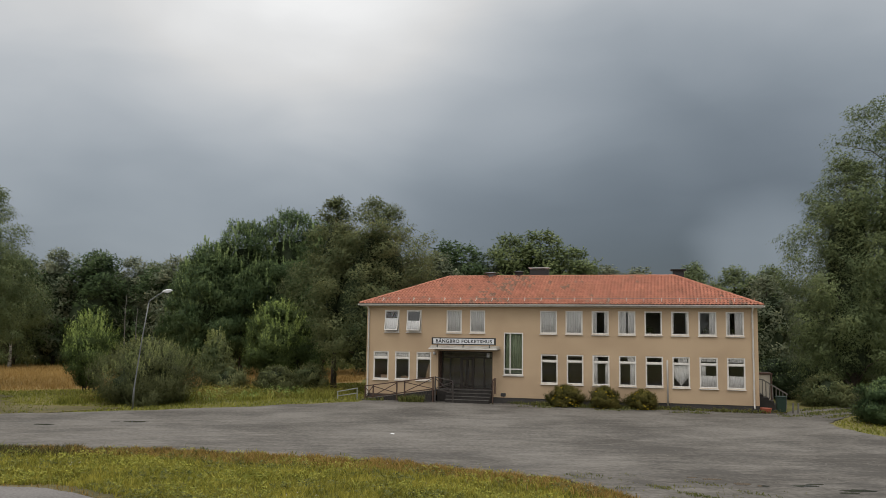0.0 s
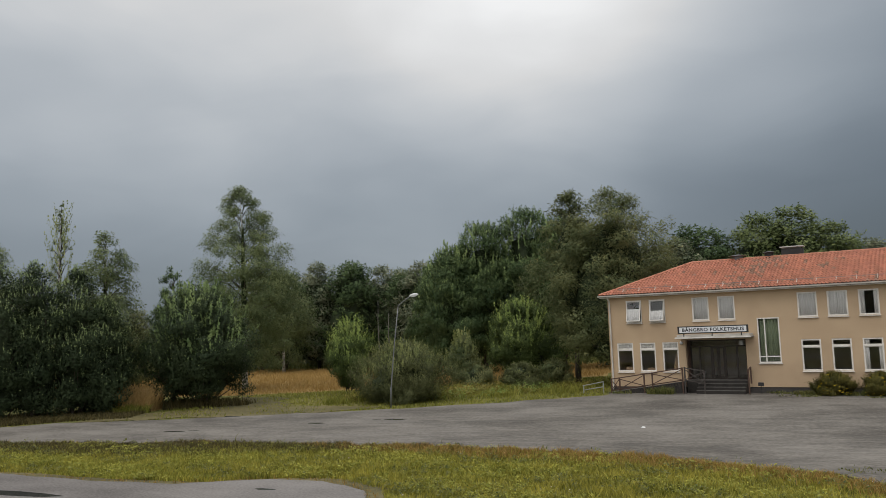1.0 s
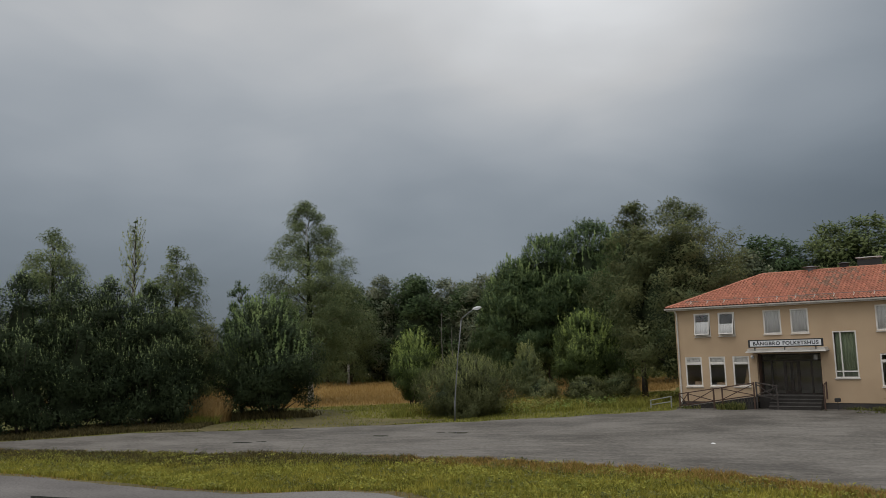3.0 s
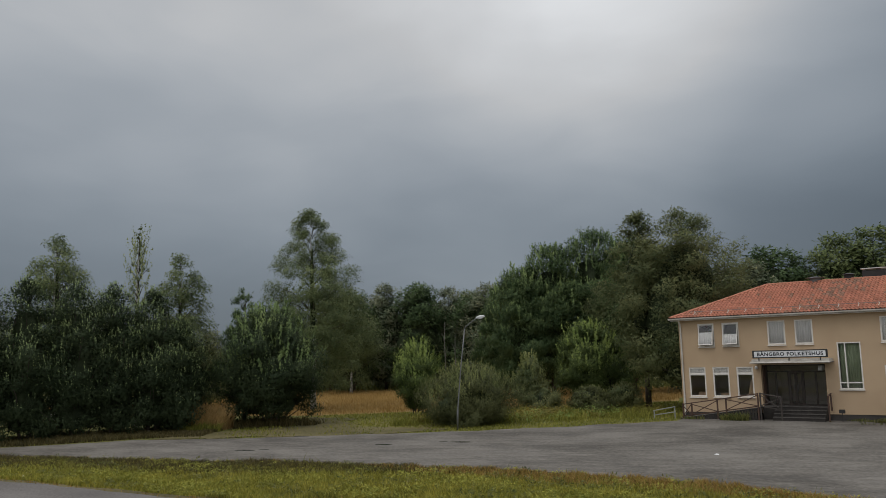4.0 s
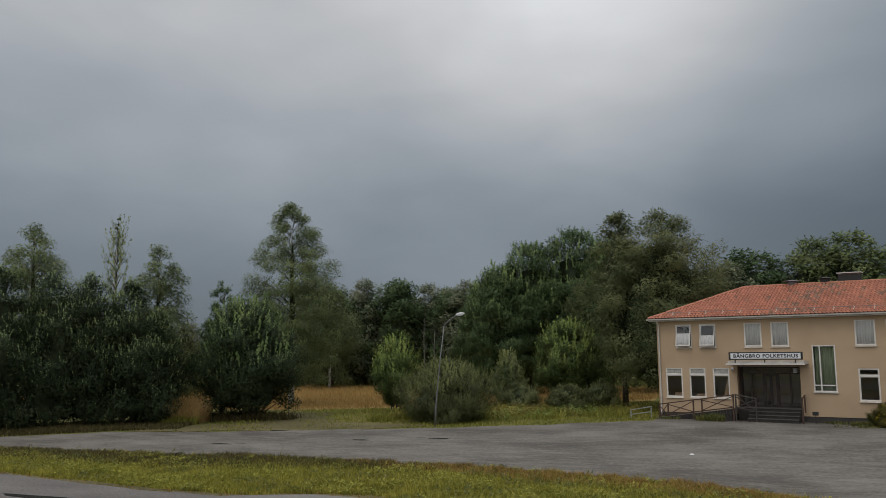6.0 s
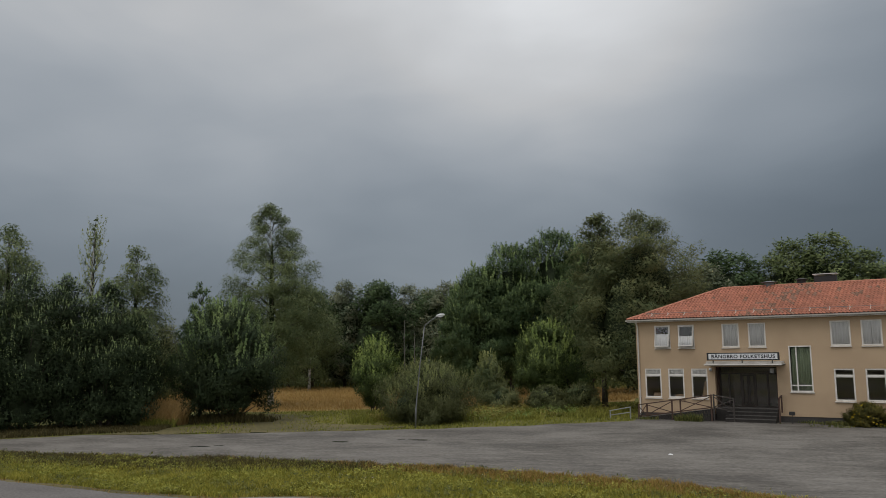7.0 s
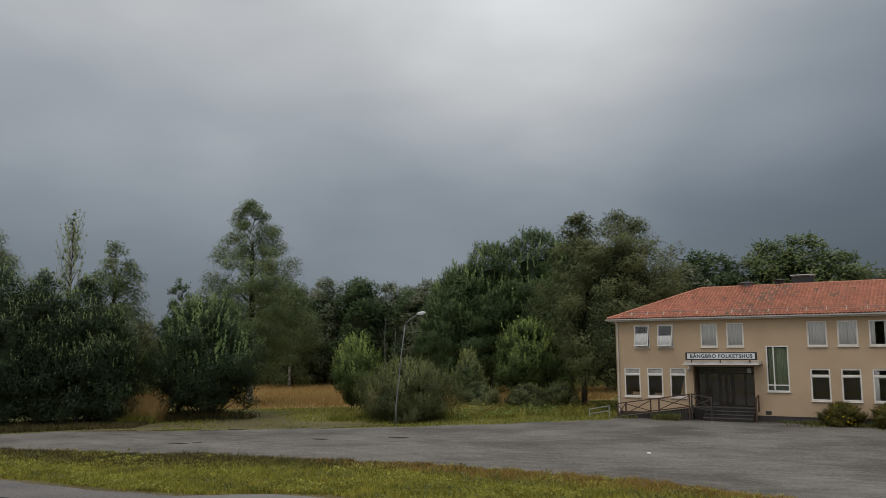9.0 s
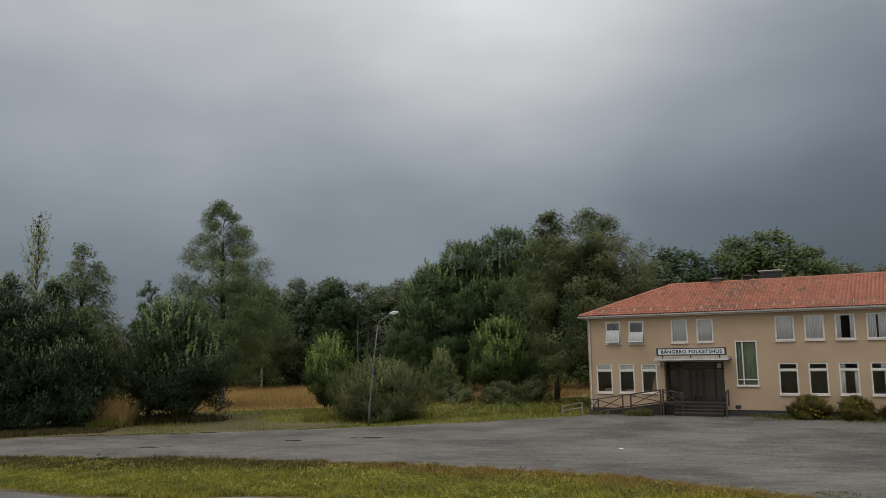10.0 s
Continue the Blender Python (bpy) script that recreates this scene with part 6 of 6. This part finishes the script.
herbs("wall_herbs", 900, "leaf_shrub", "low weeds along the foot of the wall", 25, 0.13, 0.16, lambda x, y, r: r.uniform(size=len(x)) < 0.75, STRIP)
blades("weed_stalks", VERGE, 900, 0.55, 0.03, "grass_weed", "single tall weed stalks", 4, [ASPHALT], lambda x, y, r: (back_edge(x) - y < 2.0) & (x < -6) & (x > -30))
blades("field_grass", [(-75, 62), (-52, 58.5), (-36, 59.5), (-30, 62), (-22, 67), (-15, 72), (-8, 76), (-6, 98), (-75, 98)], 62000, 0.42, 0.06, "field", "ripe straw-coloured meadow grass", 5)
LAWN = [(-48, 36), (-41.6, 37.2), (-36.3, 41.3), (-32.4, 42.4), (-25.4, 44.8), (-17.7, 48.2), (-11.4, 51.9), (-5.8, 56.2), (-5.4, 60), (-2, 68), (-2, 76), (-15, 72), (-22, 67), (-30, 62), (-36, 59.5), (-52, 58.5)]
track = [(-36, 41.4), (-25.2, 44.8), (-18.6, 48.9), (-21, 50.4), (-25.5, 50.5), (-28, 54), (-30.5, 57.8), (-34.5, 58.2), (-33, 54), (-31.5, 49.5), (-36.5, 44.5)]
# the shade under the trees is put into the weeds' dark colour
blades("shade_toned_weeds", [(-47, 35.5), (-41.6, 37.4), (-36.8, 42.2), (-33.5, 43.5), (-35, 48), (-40, 48), (-48, 41)], 26000, 0.3, 0.05, "weed_dark", "weeds beneath the thicket, coloured dark for the shade", 15)
blades("shade_toned_weeds", [(-38.2, 48.4), (-34.5, 48.2), (-29.8, 51.2), (-30.2, 54), (-34, 54), (-38, 51.5)], 9000, 0.55, 0.06, "weed_dark", "tall weeds beneath the many-stemmed tree, coloured dark for the shade", 16, keep=lambda x, y, r: np.hypot((x + 34) / 4.4, (y - 51) / 2.6) + 0.25 * np.sin(3 * x) < r.uniform(0.5, 1.1, len(x)))
blades("brown_grass", [(-38.4, 47.5), (-36.2, 46.7), (-34.9, 47.5), (-35.2, 49.4), (-38.0, 49.6)], 4200, 1.6, 0.07, "seed_heads", "tall orange-brown grass between thicket and tree", 17)
blades("edge_weeds", [(-38.6, 46.9), (-36.2, 46.1), (-34.6, 46.9), (-34.9, 47.6), (-38.4, 47.7)], 2600, 0.75, 0.06, "lawn", "green weeds before the tall brown grass", 34)
blades("lawn_grass", LAWN, 80000, 0.16, 0.065, "lawn", "short green grass beyond the yard", 6,
       keep=lambda x, y, r: (~inside(x, y, track) | (r.uniform(size=len(x)) < 0.3 + 0.3 * np.sin(x * 0.9 + y * 0.5))) & ((x > -34) | (r.uniform(size=len(x)) < 0.05)))
blades("edge_weeds", [(-24, 51), (-18, 52.8), (-12, 56), (-6.5, 58.5), (-7, 62), (-12, 66), (-20, 64), (-25, 56)], 22000, 0.5, 0.06, "lawn", "tall weeds before the bushes", 7,
       keep=lambda x, y, r: np.sin(x * 1.3) + np.sin(y * 1.7 + x) + r.normal(size=len(x)) * 0.5 > 0.2)
blades("right_lawn", [(21.7, 38), (21.0, 42), (21.5, 45.8), (24.2, 49.3), (31, 54.8), (40, 59), (50, 50), (40, 30), (33, 30)], 24000, 0.16, 0.07, "lawn", "short green lawn by the driveway", 8)
front_strip = [tuple((HOUSE @ Vector(p))[:2]) for p in ((9.7, -0.1, 0), (26.4, -0.1, 0), (26.6, -0.9, 0), (20, -1.0, 0), (19.5, -1.5, 0), (12.5, -1.4, 0), (11, -0.5, 0))]
blades("strip_weeds", front_strip, 9000, 0.24, 0.05, "grass_weed", "weeds along the foot of the wall", 9, z=-0.01)
tuft = [tuple((HOUSE @ Vector(p))[:2]) for p in ((2.9, -1.35, 0), (4.7, -1.35, 0), (4.6, -1.75, 0), (3.0, -1.75, 0))]
blades("strip_weeds", tuft, 900, 0.5, 0.05, "grass_weed", "grass tuft before the ramp", 10, z=-0.01)
blades("yard_tufts", [(-44, 34), (-4, 32), (4, 29), (7, 24), (9, 27), (2, 31), (-8, 33.4), (-44, 36)], 90000, 0.13, 0.045, "grass_weed", "scattered small weeds on the gravel edge", 11, z=0.0,
       keep=lambda x, y, r: (np.sin(x * 3.1 + np.sin(y * 3)) * np.sin(y * 4.7 + x) + 0.5 * np.sin(x * 7.7 + y * 5.1) > 0.95) & (y - back_edge(x) < 1.6 * r.uniform(size=len(x)) ** 1.5))
apron = [tuple((HOUSE @ Vector(p))[:2]) for p in ((9.0, -0.9, 0), (28.5, -0.9, 0), (29.0, -2.6, 0), (20, -3.0, 0), (9.5, -2.2, 0))]
blades("apron_weeds", apron, 14000, 0.1, 0.05, "grass_weed", "thin weeds creeping onto the gravel before the wall", 18, z=0.0,
       keep=lambda x, y, r: np.sin(x * 1.3 + np.sin(y * 2)) + np.sin(y * 2.7 - x * 0.6) + 0.6 * np.sin(x * 4.1) + r.normal(size=len(x)) * 0.4 > 1.15)
blades("apron_weeds", [(2.5, 28.6), (8, 29.5), (13, 24), (12, 20), (6, 20), (5.2, 25)], 60000, 0.07, 0.035, "grass_weed", "moss and thin grass on the gravel edge", 19, z=0.0,
       keep=lambda x, y, r: (np.sin(x * 2.1 + np.sin(y * 2.3)) * np.sin(y * 2.9 + x) + 0.5 * np.sin(x * 5.7 + y * 4.1) + r.normal(size=len(x)) * 0.45 > 1.0) & (r.uniform(size=len(x)) < np.clip(1.2 - np.abs(x * 0.7 + y - 29.5) / 3.5, 0, 1)))
blades("lane_grass", [(22.5, 48.2), (31, 55), (40, 60), (40, 64), (30, 59), (24, 54.5), (21.8, 51.5)], 26000, 0.13, 0.06, "grass_weed", "worn grass and moss over the side lane", 32, z=0.0,
       keep=lambda x, y, r: np.abs(np.sin((y - 0.75 * x) * 1.35)) + r.normal(size=len(x)) * 0.25 + 0.045 * (x - 24) > 0.72)
blades("ramp_weeds", [tuple((HOUSE @ Vector(p))[:2]) for p in ((-0.2, -1.1, 0), (5.8, -1.1, 0), (5.8, -1.5, 0), (-0.2, -1.55, 0))], 2200, 0.26, 0.04, "grass_weed", "thin weeds along the foot of the ramp", 33, z=-0.01,
       keep=lambda x, y, r: np.sin(x * 2.3) + r.normal(size=len(x)) * 0.5 > 0.2)
blades("wood_floor", [(-75, 98), (-6, 98), (60, 72), (60, 115), (-80, 115)], 10000, 0.9, 0.35, "grass_weed", "dim undergrowth beneath the wood", 12)

# ---- puddles, stones and litter on the ground ----
rp = random.Random(4)
for x, y, a, b in ((-19.4, 40.6, 0.5, 0.2), (-15.5, 42.2, 0.55, 0.22), (-25.9, 37.2, 0.6, 0.16), (-26.6, 44.2, 0.5, 0.16), (9.0, 27.8, 0.34, 0.13), (9.7, 27.0, 0.28, 0.22), (10.25, 26.7, 0.2, 0.16), (11.6, 26.8, 0.5, 0.13), (12.1, 27.1, 0.3, 0.08), (13.0, 26.1, 0.55, 0.2), (12.5, 25.7, 0.3, 0.1), (8.4, 28.1, 0.18, 0.07), (-16.6, 42.3, 0.25, 0.08), (-25.0, 37.7, 0.3, 0.08)):
    pts = [(x + a * math.cos(k) * (1 + 0.45 * noise.noise(Vector((x, y, k * 2.3)))), y + b * math.sin(k) * (1 + 0.7 * noise.noise(Vector((y, x, k * 3.1))))) for k in [2 * math.pi * i / 28 for i in range(28)]]
    sheet("puddle", pts, 0.006, M["puddle"], "shallow dark puddle on the gravel", "puddle", amount=0, thick=0.01)
for x, y, a, b in ((-21.7, 21.9, 2.6, 0.3), (-13.0, 23.4, 0.35, 0.1)):
    pts = [(x + a * math.cos(k) * (1 + 0.3 * noise.noise(Vector((x, y, k * 1.3)))), y + b * math.sin(k) * (1 + 0.5 * noise.noise(Vector((y, x, k * 1.7)))) - 0.1 * a * math.cos(k)) for k in [2 * math.pi * i / 36 for i in range(36)]]
    sheet("puddle", pts, 0.018, M["puddle"], "long dark puddle on the asphalt", "puddle", amount=0, thick=0.01)
bit = thing("paper_scrap", pose(-2.3, 38.6, 0.0), "small white scrap of litter on the gravel", "litter")
part("scrap", Shape().add([(-0.1, -0.05, 0.01), (0.12, -0.06, 0.0), (0.1, 0.07, 0.03), (-0.08, 0.06, 0.0), (0.0, 0.0, 0.06), (0, 0, -0.005)], [(0, 1, 4), (1, 2, 4), (2, 3, 4), (3, 0, 4), (1, 0, 5), (2, 1, 5), (3, 2, 5), (0, 3, 5)]), M["litter"], bit)

# loose stones raked into lines by tyres
rng = np.random.default_rng(77)
count = 9000
sx, sy = rng.uniform(-32, 26, count), rng.uniform(24, 56, count)
lines = np.sin((sy - 0.12 * sx + 1.2 * np.sin(sx * 0.11)) * 1.9) + 0.7 * np.sin((sy + 0.2 * sx) * 3.3) + rng.normal(size=count) * 0.45
ok = inside(sx, sy, YARD) & (lines > 0.9)
sx, sy = sx[ok], sy[ok]
n = len(sx)
r = rng.uniform(0.014, 0.034, n) * np.where(rng.uniform(size=n) < 0.03, 1.6, 1)
turn = rng.uniform(0, 2 * np.pi, n)
corners = [np.stack([sx + r * 1.3 * np.cos(turn + a), sy + r * np.sin(turn + a), np.full(n, -0.004)], 1) for a in (0, 1.7, 3.0, 4.6)]
top = np.stack([sx + r * 0.2, sy, r * 0.9], 1)
i = np.arange(n)[:, None] * 5
tagged(new("gravel_stones", array_mesh("gravel_stones", np.stack([*corners, top], 1).reshape(-1, 3), np.concatenate([i + [k, (k + 1) % 4, 4] for k in range(4)], 1).reshape(-1, 3), M["stone"])), "loose pale stones in tyre-raked lines", "stones", kind="stuff")
